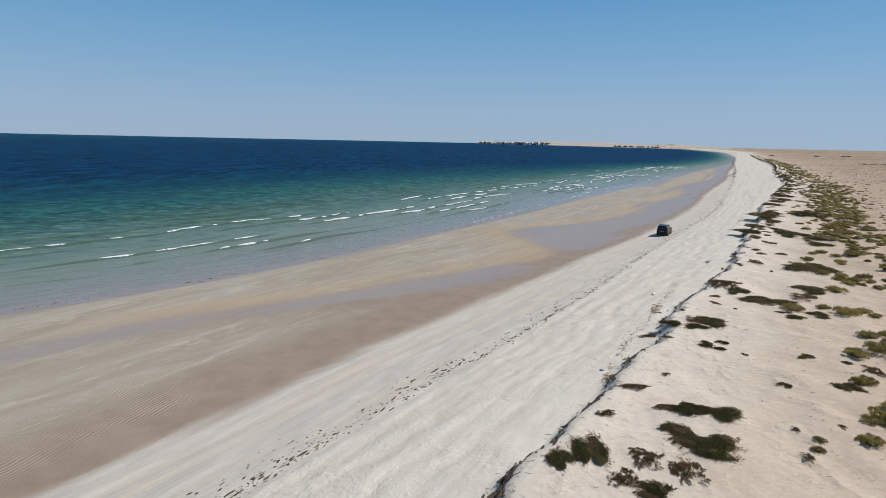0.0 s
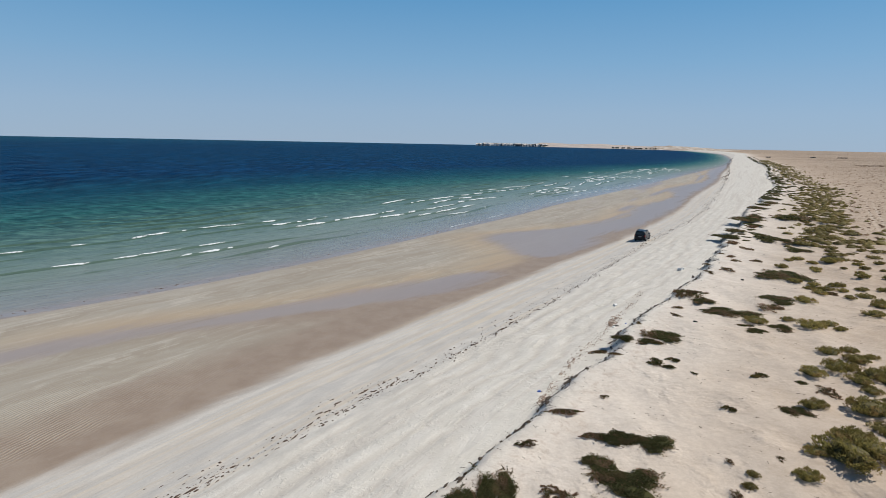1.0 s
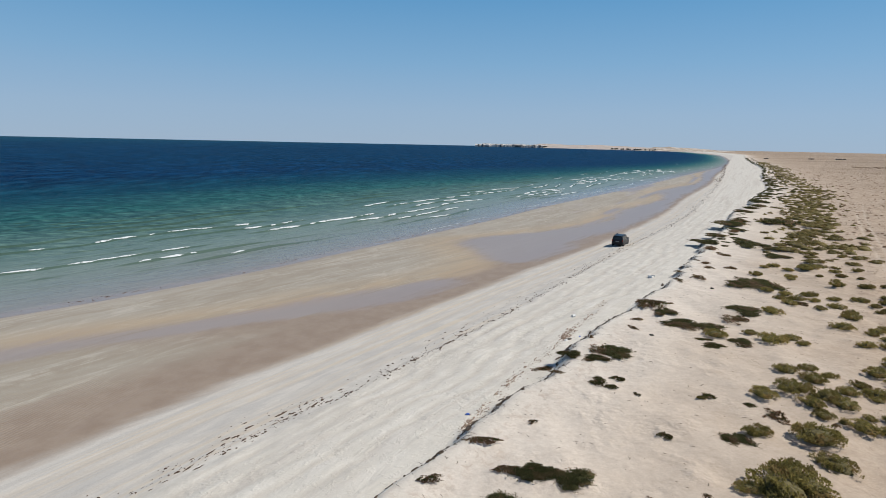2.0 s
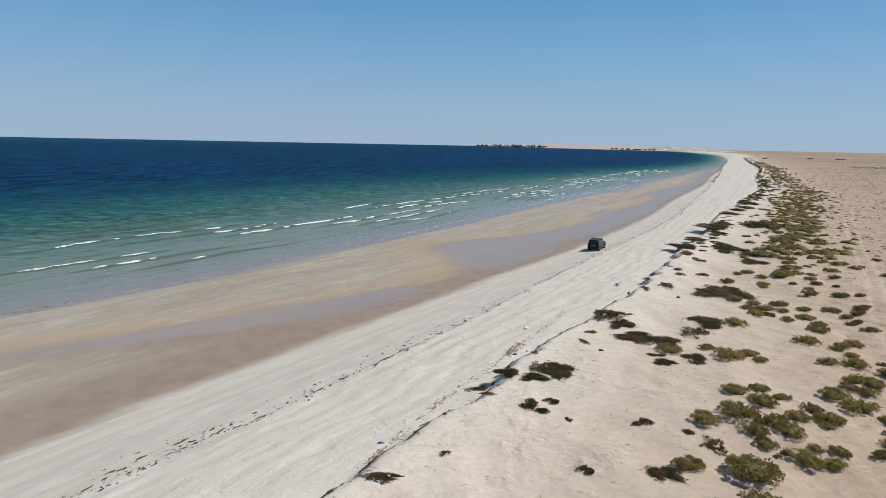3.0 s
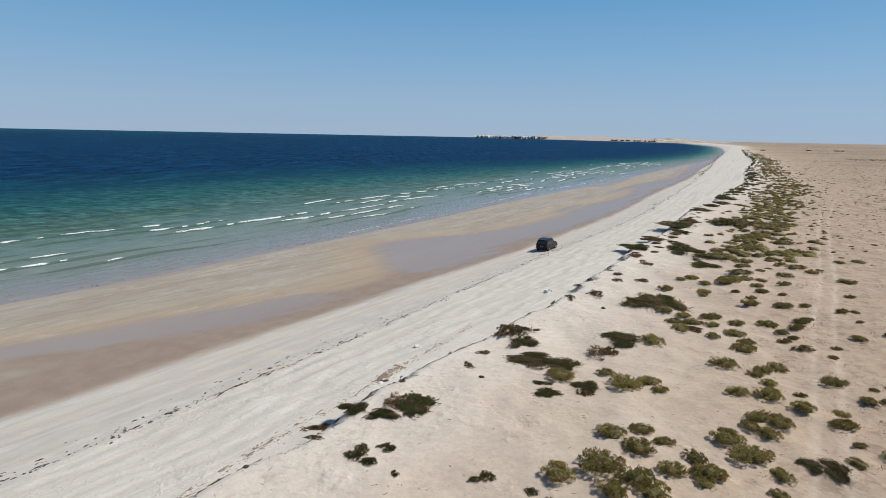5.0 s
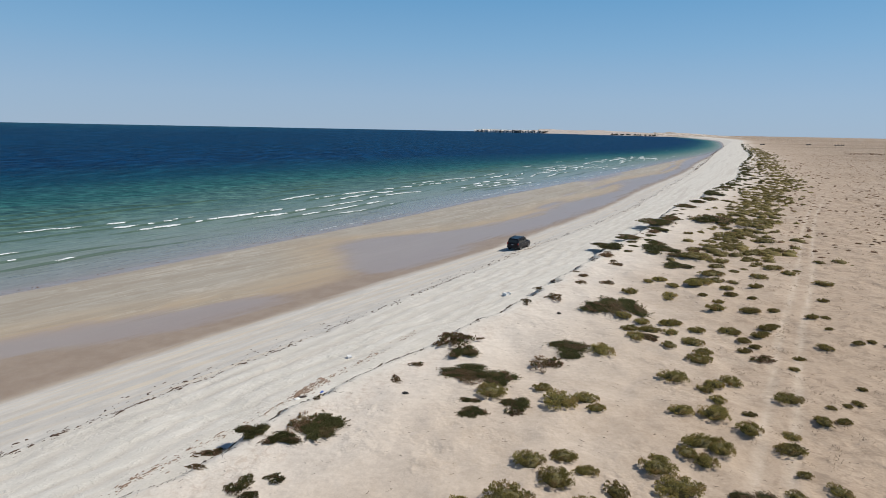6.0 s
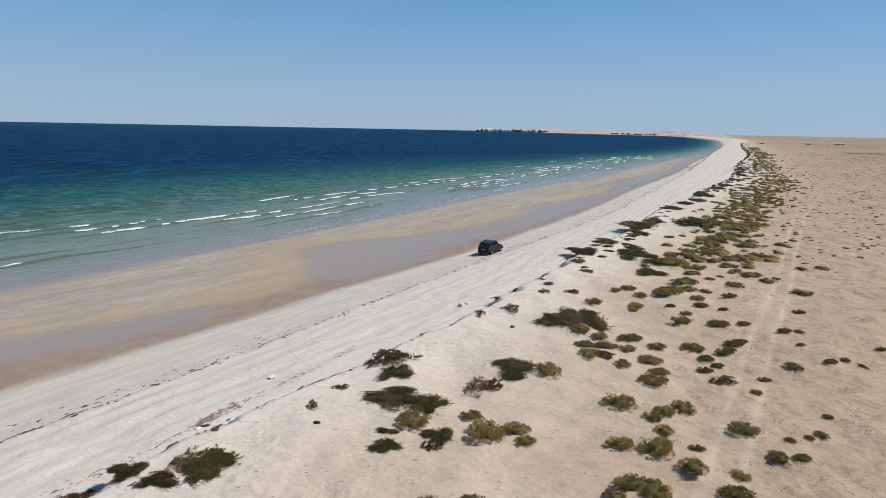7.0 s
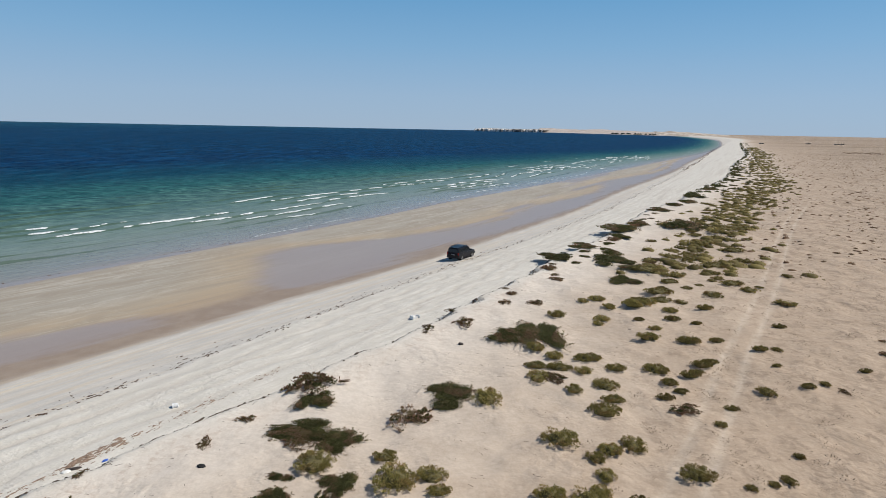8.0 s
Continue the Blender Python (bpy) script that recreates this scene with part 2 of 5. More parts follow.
LOW_SHRUBS_A = [
    (56.1, 58.8, 1.1, 1.1), (58.0, 60.0, 1.4, 0.8), (59.5, 61.6, 1.6, 1.2), (60.3, 65.6, 1.9, 1.1), (62.6, 65.8, 1.2, 0.6), (56.9, 53.6, 0.8, 0.8), (61.8, 57.5, 1.1, 1.4),
    (55.0, 56.7, 1.2, 0.7), (56.4, 57.7, 1.0, 0.6), (59.3, 50.2, 0.6, 0.6), (57.4, 48.0, 0.7, 0.9), (56.5, 47.7, 0.6, 0.6), (55.2, 47.3, 0.6, 0.6), (69.8, 69.6, 1.2, 0.8),
    (65.1, 64.2, 1.3, 0.7), (66.6, 64.5, 0.8, 0.9), (58.7, 55.8, 1.0, 0.6), (66.3, 58.6, 0.7, 0.8), (64.8, 58.0, 1.1, 0.6), (70.6, 60.7, 1.0, 0.5), (64.7, 61.3, 0.8, 0.4),
    (64.1, 80.7, 1.2, 0.6), (65.4, 73.8, 1.6, 0.9), (62.9, 69.9, 1.0, 0.5),
]
LOW_SHRUBS_B = [
    (58.1, 70.3, 1.0, 0.6), (61.2, 70.8, 1.4, 0.8), (49.2, 40.5, 0.8, 0.6), (49.8, 42.6, 1.7, 1.1), (49.7, 46.4, 0.9, 0.5), (53.6, 45.6, 1.0, 1.3), (54.7, 45.5, 1.0, 0.6),
    (60.3, 62.0, 1.3, 0.7), (58.6, 60.4, 1.2, 0.7), (39.5, 33.4, 1.3, 0.7), (39.5, 38.9, 1.1, 1.5), (28.3, 37.2, 0.7, 0.4), (21.0, 24.8, 0.7, 0.6), (21.6, 25.6, 0.6, 0.7),
]
LOW_SHRUBS = [*LOW_SHRUBS_A, *LOW_SHRUBS_B]
BUSHES_FAR = [
    (63.1, 78.8, 2.7), (65.6, 88.8, 3.2), (79.9, 106.0, 4.4), (67.9, 87.0, 2.5), (75.0, 91.6, 3.0), (83.0, 102.2, 3.1), (73.2, 94.5, 2.8),
    (86.5, 113.4, 3.9), (73.0, 83.6, 2.3), (59.7, 75.0, 2.2), (56.8, 74.3, 1.1),
]


def crest_at(y):
    """The dune's ragged edge."""
    y = np.asarray(y, float)
    return crest_x(y) + 0.8 * bumps(y / 6.0, y * 0, 5) + 0.5 * bumps(y / 2.1, y * 0, 6) + 0.22 * bumps(y / 0.9, y * 0, 9) + 1.6 * bumps(y / 23, y * 0, 7) * smooth(y, 60, 140)


desert_track = curve([20, 47, 62.5, 73, 115, 200], [34, 52, 62.3, 69.8, 98, 160])


def track_of(x, y):
    """Two wheel ruts across the plain."""
    d = np.abs((x - desert_track(y)) * 0.82)
    return np.exp(-(((d - 0.75) / 0.24) ** 2)) * smooth(y, 190, 120)


def rut_of(dry, y):
    """Wheel tracks along the packed sand."""
    w = dry + 0.5 * bumps(y / 17, y * 0, 16)
    return (np.exp(-(((w - 2.4) / 0.28) ** 2)) + np.exp(-(((w - 3.6) / 0.28) ** 2)) + 0.5 * np.exp(-(((w - 5.7) / 0.25) ** 2)) + 0.5 * np.exp(-(((w - 6.9) / 0.25) ** 2))) * smooth(y, 700, 350)


def tyre_of(inland, y):
    """Wheel tracks that wander along the upper beach."""
    out = 0.0
    for at, wander, seed, deep in ((-4.6, 1.3, 51, 1.0), (-8.2, 1.0, 52, 0.8), (-6.4, 2.2, 53, 0.6)):
        mid = inland - at - wander * bumps(y / 37, y * 0, seed) - 0.25 * bumps(y / 9, y * 0, seed + 5)
        for side in (-0.78, 0.78):
            out = out + deep * np.exp(-(((mid - side) / 0.2) ** 2))
    return np.clip(out, 0, 1) * smooth(inland, -0.8, -2.0) * smooth(y, 600, 300)


def berm_rut(x, y):
    """A pair of fresh wheel tracks just above the tide line."""
    wr = (x - wrack_x(y)) * lean_of(wrack_x, y) - 0.3 * bumps(y / 21, y * 0, 61)
    return (np.exp(-(((wr - 1.2) / 0.17) ** 2)) + 0.8 * np.exp(-(((wr - 2.75) / 0.17) ** 2))) * smooth(y, 420, 250)


def mounds(x, y, spots):
    """Low humps of sand, each x, y, half widths and height; on a grid only the rows near them are touched."""
    out = np.zeros(x.shape)
    lines = y[:, 0] if y.ndim == 2 else None
    for px, py, rx, ry, h in spots:
        if lines is None:
            out = out + h * np.exp(-(((x - px) / rx) ** 2 + ((y - py) / ry) ** 2))
        else:
            i, j = np.searchsorted(lines, (py - 2.6 * ry, py + 2.6 * ry))
            out[i:j] += h * np.exp(-(((x[i:j] - px) / rx) ** 2 + ((y[i:j] - py) / ry) ** 2))
    return out


def ground_z(x, y):
    """The height of the sand, the sea's level being 0."""
    x, y = np.broadcast_arrays(np.asarray(x, float), np.asarray(y, float))
    sea = (x - shore_x(y)) * lean_of(shore_x, y)
    dry = (x - dry_x(y)) * lean_of(dry_x, y)
    wide = np.maximum(sea - dry, 1.0)
    beach = np.maximum((crest_at(y) - dry_x(y)) * lean_of(dry_x, y), 2.0)
    inland = (x - crest_at(y)) * lean_of(crest_x, y)
    z = np.where(sea < 0, np.maximum(sea * 0.03, -6), 0.35 * np.clip(sea / wide, 0, 1))
    z = z + 1.15 * smooth(np.clip(dry / beach, 0, 1) ** 0.8, 0, 1)
    dune = smooth(inland, -0.75, 0.35)
    near = smooth(y, 330, 180)
    z = z + dune * (0.62 + 0.22 * bumps(y / 9, y * 0, 8)) + dune * 0.25 * np.exp(-np.clip(inland, 0, None) / 3.0)
    sandy = smooth(inland, -1, 3) * near
    calm = mounds(x, y, [(px, py, 0.6 * w, 0.6 * d, 1.0) for px, py, w, d in (*MATS, *DRY_MATS)])
    sandy = sandy * (1 - 0.85 * np.clip(calm, 0, 1))
    z = z + sandy * (0.24 * bumps(x / 7.3, y / 7.3, 1) + 0.13 * bumps(x / 2.9, y / 3.4, 2) + 0.085 * bumps(x / 1.2, y / 1.5, 3)
                     + 0.022 * bumps(x / 0.55, y / 0.6, 4) - 0.06 * np.abs(bumps(x / 1.9 + y / 4, y / 3.1, 15)) - 0.05 * track_of(x, y))
    wr = (x - wrack_x(y)) * lean_of(wrack_x, y) + 0.5 * bumps(y / 11, y * 0, 3) + 0.2 * bumps(y / 2.7, y * 0, 4)
    z = z + near * (0.09 * smooth(wr, -0.35, 0.25) - 0.09 * smooth(wr, 1.0, 6.0)) - 0.05 * near * rut_of(dry, y)
    upper = smooth(dry, 3, 7) * smooth(inland, 0.5, -1.0) * near
    z = z + upper * (0.05 * bumps(x / 3.1, y / 3.1, 11) + 0.035 * bumps(x / 0.85, y / 0.85, 12) + 0.018 * bumps(x / 0.42, y / 0.42, 13))
    z = z - 0.075 * tyre_of(inland, y) * smooth(y, 350, 200)
    far = smooth(inland, 60, 400)
    z = z + far * (0.8 * bumps(x / 120, y / 120, 14) + 0.9 * smooth(inland, 200, 2500))
    z = z - 0.055 * near * berm_rut(x, y)
    z = z + dune * mounds(x, y, [(px, py, 0.45 * w, 0.5 * d, 0.04 * w) for px, py, w, d in (*MATS, *DRY_MATS)])
    z = z + dune * mounds(x, y, [(px, py, 0.55 * w, 0.55 * w, 0.07 * w) for px, py, w, *_ in (*BUSHES, *LOW_SHRUBS, *BUSHES_FAR)])
    return z


def steps(fine, lo, hi, inner_lo, inner_hi, growth):
    """Grid lines: even between the inner bounds, then ever wider apart."""
    mid = list(np.arange(inner_lo, inner_hi, fine))
    v, s = mid[-1], fine
    while v < hi:
        s *= growth
        v += s
        mid.append(min(v, hi))
    v, s, low = mid[0], fine, []
    while v > lo:
        s *= growth
        v -= s
        low.append(max(v, lo))
    return np.array(low[::-1] + mid)


def sheet(name, xs, ys, zs, mat, attributes):
    """A grid mesh from arrays of rows and columns, with values for its material."""
    r, c = xs.shape
    me = bpy.data.meshes.new(name)
    idx = np.arange(r * c).reshape(r, c)
    quads = np.stack([idx[:-1, :-1], idx[:-1, 1:], idx[1:, 1:], idx[1:, :-1]], -1).reshape(-1, 4)
    me.vertices.add(r * c)
    me.vertices.foreach_set("co", np.stack([xs, ys, zs], -1).astype(np.float32).ravel())
    me.loops.add(quads.size)
    me.loops.foreach_set("vertex_index", quads.astype(np.int32).ravel())
    me.polygons.add(len(quads))
    me.polygons.foreach_set("loop_start", np.arange(0, quads.size, 4, dtype=np.int32))
    me.update(calc_edges=True)
    me.polygons.foreach_set("use_smooth", np.ones(len(quads), bool))
    for key, val in attributes.items():
        me.attributes.new(key, "FLOAT", "POINT").data.foreach_set("value", np.broadcast_to(val, xs.shape).astype(np.float32).ravel())
    me.materials.append(mat)
    return new(name, me)


# ---- materials ----
def sand_material():
    s = Shader("sand")
    p = s.place()
    inland, dry, wrack, sea, along = (s.attr(k) for k in ("inland", "dry", "wrack", "sea", "along"))
    pool, ripple = s.attr("pool"), s.attr("ripple")
    flow = s.xyz(s.math("MULTIPLY", along, 0.22), dry, 0.0)
    streak = s.noise(flow, 0.3, 6, 0.62, 1.2)
    fine_streak = s.noise(flow, 1.3, 5, 0.62, 0.8)
    broad = s.noise(p, 0.06, 4, 0.6)
    mid = s.noise(p, 0.5, 5, 0.65)
    grain = s.noise(p, 9.0, 4, 0.7)
    # dunes, from pale by the crest to tan inland
    dune = s.mix(s.span(s.math("ADD", inland, s.math("MULTIPLY", broad, 22.0)), 11.0, 38.0), (0.59, 0.511, 0.426), (0.435, 0.336, 0.246))
    dune = s.mix(s.span(s.math("ADD", inland, s.math("MULTIPLY", mid, 6.0)), 12.0, 4.0), dune, (0.645, 0.583, 0.508))
    dune = s.mix(s.span(inland, 70.0, 300.0), dune, (0.40, 0.308, 0.225))
    dune = s.times(dune, s.ramp(mid, [(0.25, (0.90, 0.88, 0.86)), (0.5, (0.985, 0.98, 0.975)), (0.75, (1.05, 1.05, 1.05))]))
    dune = s.times(dune, s.ramp(s.noise(p, 2.4, 5, 0.75), [(0.35, (0.91, 0.895, 0.88)), (0.62, (1.05, 1.05, 1.05))]))
    belts = s.noise(s.xyz(0.0, s.math("MULTIPLY", along, 1.0), s.math("MULTIPLY", inland, 0.3)), 0.006, 5, 0.65)
    dune = s.mix(s.math("MULTIPLY", s.span(belts, 0.5, 0.66), s.span(along, 160.0, 420.0, 0.0, 0.7)), dune, (0.265, 0.19, 0.125))
    clump = s.math("MULTIPLY", s.span(s.noise(p, 0.07, 6, 0.75), 0.52, 0.6), s.span(along, 250.0, 500.0, 0.0, 0.55))
    dune = s.mix(s.math("MULTIPLY", clump, s.span(inland, 30.0, 80.0)), dune, (0.24, 0.175, 0.115))
    axes = s.node("ShaderNodeSeparateXYZ")
    s.put(axes.inputs[0], p)
    tussocks = s.span(s.noise(s.xyz(axes.outputs[0], s.math("MULTIPLY", axes.outputs[1], 0.3), 1.0), 0.42, 4, 0.65), 0.53, 0.61)
    dune = s.mix(s.math("MULTIPLY", s.math("MULTIPLY", tussocks, s.span(along, 85.0, 170.0, 0.0, 0.62)), s.span(inland, 20.0, 40.0)), dune, (0.235, 0.17, 0.11))
    far_spots = s.noise(p, 0.45, 7, 0.8)
    spots = s.math("MULTIPLY", s.span(far_spots, 0.52, 0.60), s.span(inland, 20.0, 90.0))
    dune = s.mix(s.math("MULTIPLY", spots, 0.72), dune, (0.20, 0.145, 0.095))
    litter = s.math("MULTIPLY", s.span(s.noise(p, 3.2, 5, 0.75), 0.60, 0.72), s.span(mid, 0.45, 0.62))
    dune = s.mix(s.math("MULTIPLY", litter, 0.6), dune, (0.25, 0.185, 0.135))
    eroded = s.math("MULTIPLY", s.span(s.noise(p, 1.9, 6, 0.75, 0.8), 0.50, 0.62), s.math("MULTIPLY", s.span(inland, -0.4, 0.4), s.span(s.math("ADD", inland, s.math("MULTIPLY", mid, 3.0)), 5.5, 2.5)))
    dune = s.mix(s.math("MULTIPLY", eroded, 0.55), dune, (0.43, 0.325, 0.245))
    mottle = s.math("MULTIPLY", s.span(s.noise(p, 0.75, 5, 0.72, 0.5), 0.51, 0.63), s.span(s.math("ADD", inland, s.math("MULTIPLY", broad, 16.0)), 20.0, 34.0))
    dune = s.mix(s.math("MULTIPLY", mottle, 0.7), dune, (0.275, 0.205, 0.145))
    dune = s.mix(s.math("MULTIPLY", s.attr("track"), s.span(mid, 0.3, 0.6, 0.25, 0.7)), dune, (0.56, 0.47, 0.375))
    # upper beach
    upper = s.mix(s.span(fine_streak, 0.35, 0.7), (0.61, 0.58, 0.515), (0.67, 0.637, 0.572))
    upper = s.times(upper, s.ramp(mid, [(0.3, (0.90, 0.89, 0.88)), (0.6, (1.0, 1.0, 1.0))]))
    # hard, driven sand below the tide line
    packed = s.mix(s.span(fine_streak, 0.4, 0.65), (0.50, 0.475, 0.435), (0.58, 0.545, 0.49))
    rut = s.noise(s.xyz(s.math("MULTIPLY", along, 0.02), dry, 4.0), 2.2, 3, 0.5)
    packed = s.mix(s.math("MULTIPLY", s.span(rut, 0.54, 0.64), 0.6), packed, (0.62, 0.53, 0.40))
    land = s.mix(s.span(s.math("ADD", wrack, s.math("MULTIPLY", s.math("SUBTRACT", streak, 0.5), 4.0)), -1.2, 1.0), packed, upper)
    land = s.mix(s.math("MULTIPLY", s.attr("rutline"), s.span(mid, 0.3, 0.6, 0.15, 0.6)), land, (0.57, 0.485, 0.375))
    land = s.mix(s.math("MULTIPLY", s.attr("tyre"), s.span(mid, 0.3, 0.6, 0.25, 0.7)), land, (0.50, 0.45, 0.385))
    swept = s.noise(s.xyz(s.math("MULTIPLY", along, 0.035), dry, 7.0), 0.55, 5, 0.65, 0.3)
    land = s.mix(s.math("MULTIPLY", s.span(swept, 0.5, 0.62), s.span(along, 60.0, 200.0, 0.2, 0.6)), land, (0.50, 0.455, 0.40))
    worn = s.math("MULTIPLY", s.span(rut, 0.55, 0.62), s.span(mid, 0.35, 0.55))
    land = s.mix(s.math("MULTIPLY", worn, 0.4), land, (0.53, 0.475, 0.41))
    land = s.mix(s.span(s.math("ADD", inland, s.math("MULTIPLY", mid, 1.0)), 0.0, 2.5), land, dune)
    # the wet flat
    bar = s.mix(s.span(streak, 0.36, 0.68), (0.325, 0.278, 0.215), (0.39, 0.352, 0.29))
    feather = s.noise(s.xyz(s.math("ADD", s.math("MULTIPLY", along, 0.55), s.math("MULTIPLY", dry, 0.3)), s.math("MULTIPLY", dry, 0.9), 3.0), 0.5, 6, 0.7, 1.8)
    bar = s.mix(s.math("MULTIPLY", s.span(feather, 0.47, 0.68), 0.4), bar, (0.47, 0.435, 0.365))
    ridge = s.noise(s.xyz(s.math("MULTIPLY", along, 0.07), dry, 9.0), 0.35, 5, 0.55, 0.6)
    crestline = s.math("SUBTRACT", 1.0, s.math("MULTIPLY", s.math("ABSOLUTE", s.math("SUBTRACT", ridge, 0.53)), 32.0), True)
    bar = s.mix(s.math("MULTIPLY", s.math("MULTIPLY", crestline, s.span(feather, 0.35, 0.6)), 0.6), bar, (0.53, 0.485, 0.41))
    brown = s.mix(s.span(mid, 0.35, 0.65), (0.285, 0.215, 0.158), (0.325, 0.253, 0.19))
    brown = s.mix(s.math("MULTIPLY", s.span(feather, 0.5, 0.7), 0.4), brown, (0.37, 0.30, 0.23))
    band = s.span(s.math("ADD", dry, s.math("MULTIPLY", s.math("SUBTRACT", streak, 0.5), 9.0)), -9.0, -4.5)
    band = s.math("MAXIMUM", band, s.attr("inner"))
    wet = s.mix(band, bar, brown)
    fringe = s.attr("fringe")
    wet = s.mix(s.math("MULTIPLY", fringe, s.span(streak, 0.35, 0.65, 0.25, 0.85)), wet, (0.43, 0.325, 0.208))
    film = s.span(s.math("ADD", pool, s.math("MULTIPLY", s.math("SUBTRACT", streak, 0.5), 1.7)), 0.15, 0.8)
    edge = s.span(s.math("ADD", sea, s.math("MULTIPLY", s.math("SUBTRACT", fine_streak, 0.5), 2.0)), 3.0, 0.6)
    film = s.math("MULTIPLY", s.math("MAXIMUM", film, edge), 0.8)
    wet = s.mix(film, wet, (0.335, 0.268, 0.23))
    # ripples on the flat: a paler colour along their crests
    wave = s.node("ShaderNodeTexWave")
    wave.wave_type = "BANDS"
    wave.bands_direction = "X"
    wave.wave_profile = "SIN"
    turned = s.node("ShaderNodeMapping")
    turned.inputs["Rotation"].default_value = (0, 0, radians(18))
    s.put(turned.inputs["Vector"], p)
    s.put(wave.inputs["Vector"], turned.outputs[0])
    wave.inputs["Scale"].default_value = 1.2
    wave.inputs["Distortion"].default_value = 4.5
    wave.inputs["Detail"].default_value = 2.0
    wave.inputs["Detail Scale"].default_value = 0.7
    rip = s.math("MULTIPLY", wave.outputs["Fac"], ripple)
    pale_crests = s.math("MULTIPLY", s.span(wave.outputs["Fac"], 0.55, 0.95), s.math("MULTIPLY", ripple, s.span(streak, 0.3, 0.6, 0.35, 0.8)))
    wet = s.mix(pale_crests, wet, (0.47, 0.40, 0.305))
    dryness = s.span(s.math("ADD", dry, s.math("MULTIPLY", s.math("SUBTRACT", streak, 0.5), 3.0)), -0.6, 1.4)
    color = s.mix(dryness, wet, land)
    color = s.times(color, s.ramp(grain, [(0.3, (0.93, 0.93, 0.93)), (0.65, (1.03, 1.03, 1.03))]))
    rough = s.lerp(dryness, s.lerp(film, s.lerp(band, 0.7, 0.55), 0.25), 0.92)
    # relief: ripples on the flat, trodden and wind-blown dry sand
    n1 = s.bump(rip, 0.5, 0.04)
    rugged = s.math("MULTIPLY", dryness, s.span(wrack, -3.0, 1.5, 0.25, 1.0))
    patch = s.span(s.noise(p, 0.28, 3, 0.6), 0.42, 0.68, 0.12, 1.0)
    wind = s.noise(s.xyz(s.math("MULTIPLY", along, 0.35), dry, 2.0), 0.9, 4, 0.55, 0.8)
    n2 = s.bump(wind, s.math("MULTIPLY", rugged, s.span(inland, 1.5, -1.5, 0.12, 0.42)), 0.2, n1)
    prints = s.noise(p, 1.7, 3, 0.55, 0.3)
    n2 = s.bump(prints, s.math("MULTIPLY", s.math("MULTIPLY", rugged, patch), s.span(inland, -0.5, 2.0, 0.7, 0.38)), 0.16, n2)
    scuff = s.math("ADD", s.span(s.noise(p, 1.5, 4, 0.6, 0.1), 0.56, 0.66), s.span(s.noise(p, 2.6, 4, 0.6, 0.1), 0.58, 0.68))
    trodden = s.math("MULTIPLY", s.span(wrack, 0.5, 2.5), s.span(inland, 1.0, -1.0))
    n2 = s.bump(scuff, s.math("MULTIPLY", trodden, 0.3), 0.05, n2)
    hollow = s.span(s.noise(p, 0.7, 3, 0.5, 0.1), 0.4, 0.72)
    n2 = s.bump(hollow, s.math("MULTIPLY", s.span(inland, 0.0, 3.0, 0.0, 0.6), s.math("ADD", s.math("MULTIPLY", patch, 0.6), 0.15)), 0.22, n2)
    hummock = s.noise(p, 0.4, 5, 0.65, 0.4)
    n2 = s.bump(hummock, s.span(inland, 16.0, 45.0, 0.0, 0.9), s.span(inland, 30.0, 120.0, 0.9, 2.2), n2)
    n3 = s.bump(grain, s.math("MULTIPLY", s.math("MULTIPLY", rugged, patch), 0.5), 0.03, n2)
    rut_n = s.bump(rut, s.math("MULTIPLY", s.math("MULTIPLY", dryness, s.span(wrack, 1.0, -1.0)), 0.6), 0.08, n3)
    return s.done(color, rough, rut_n)


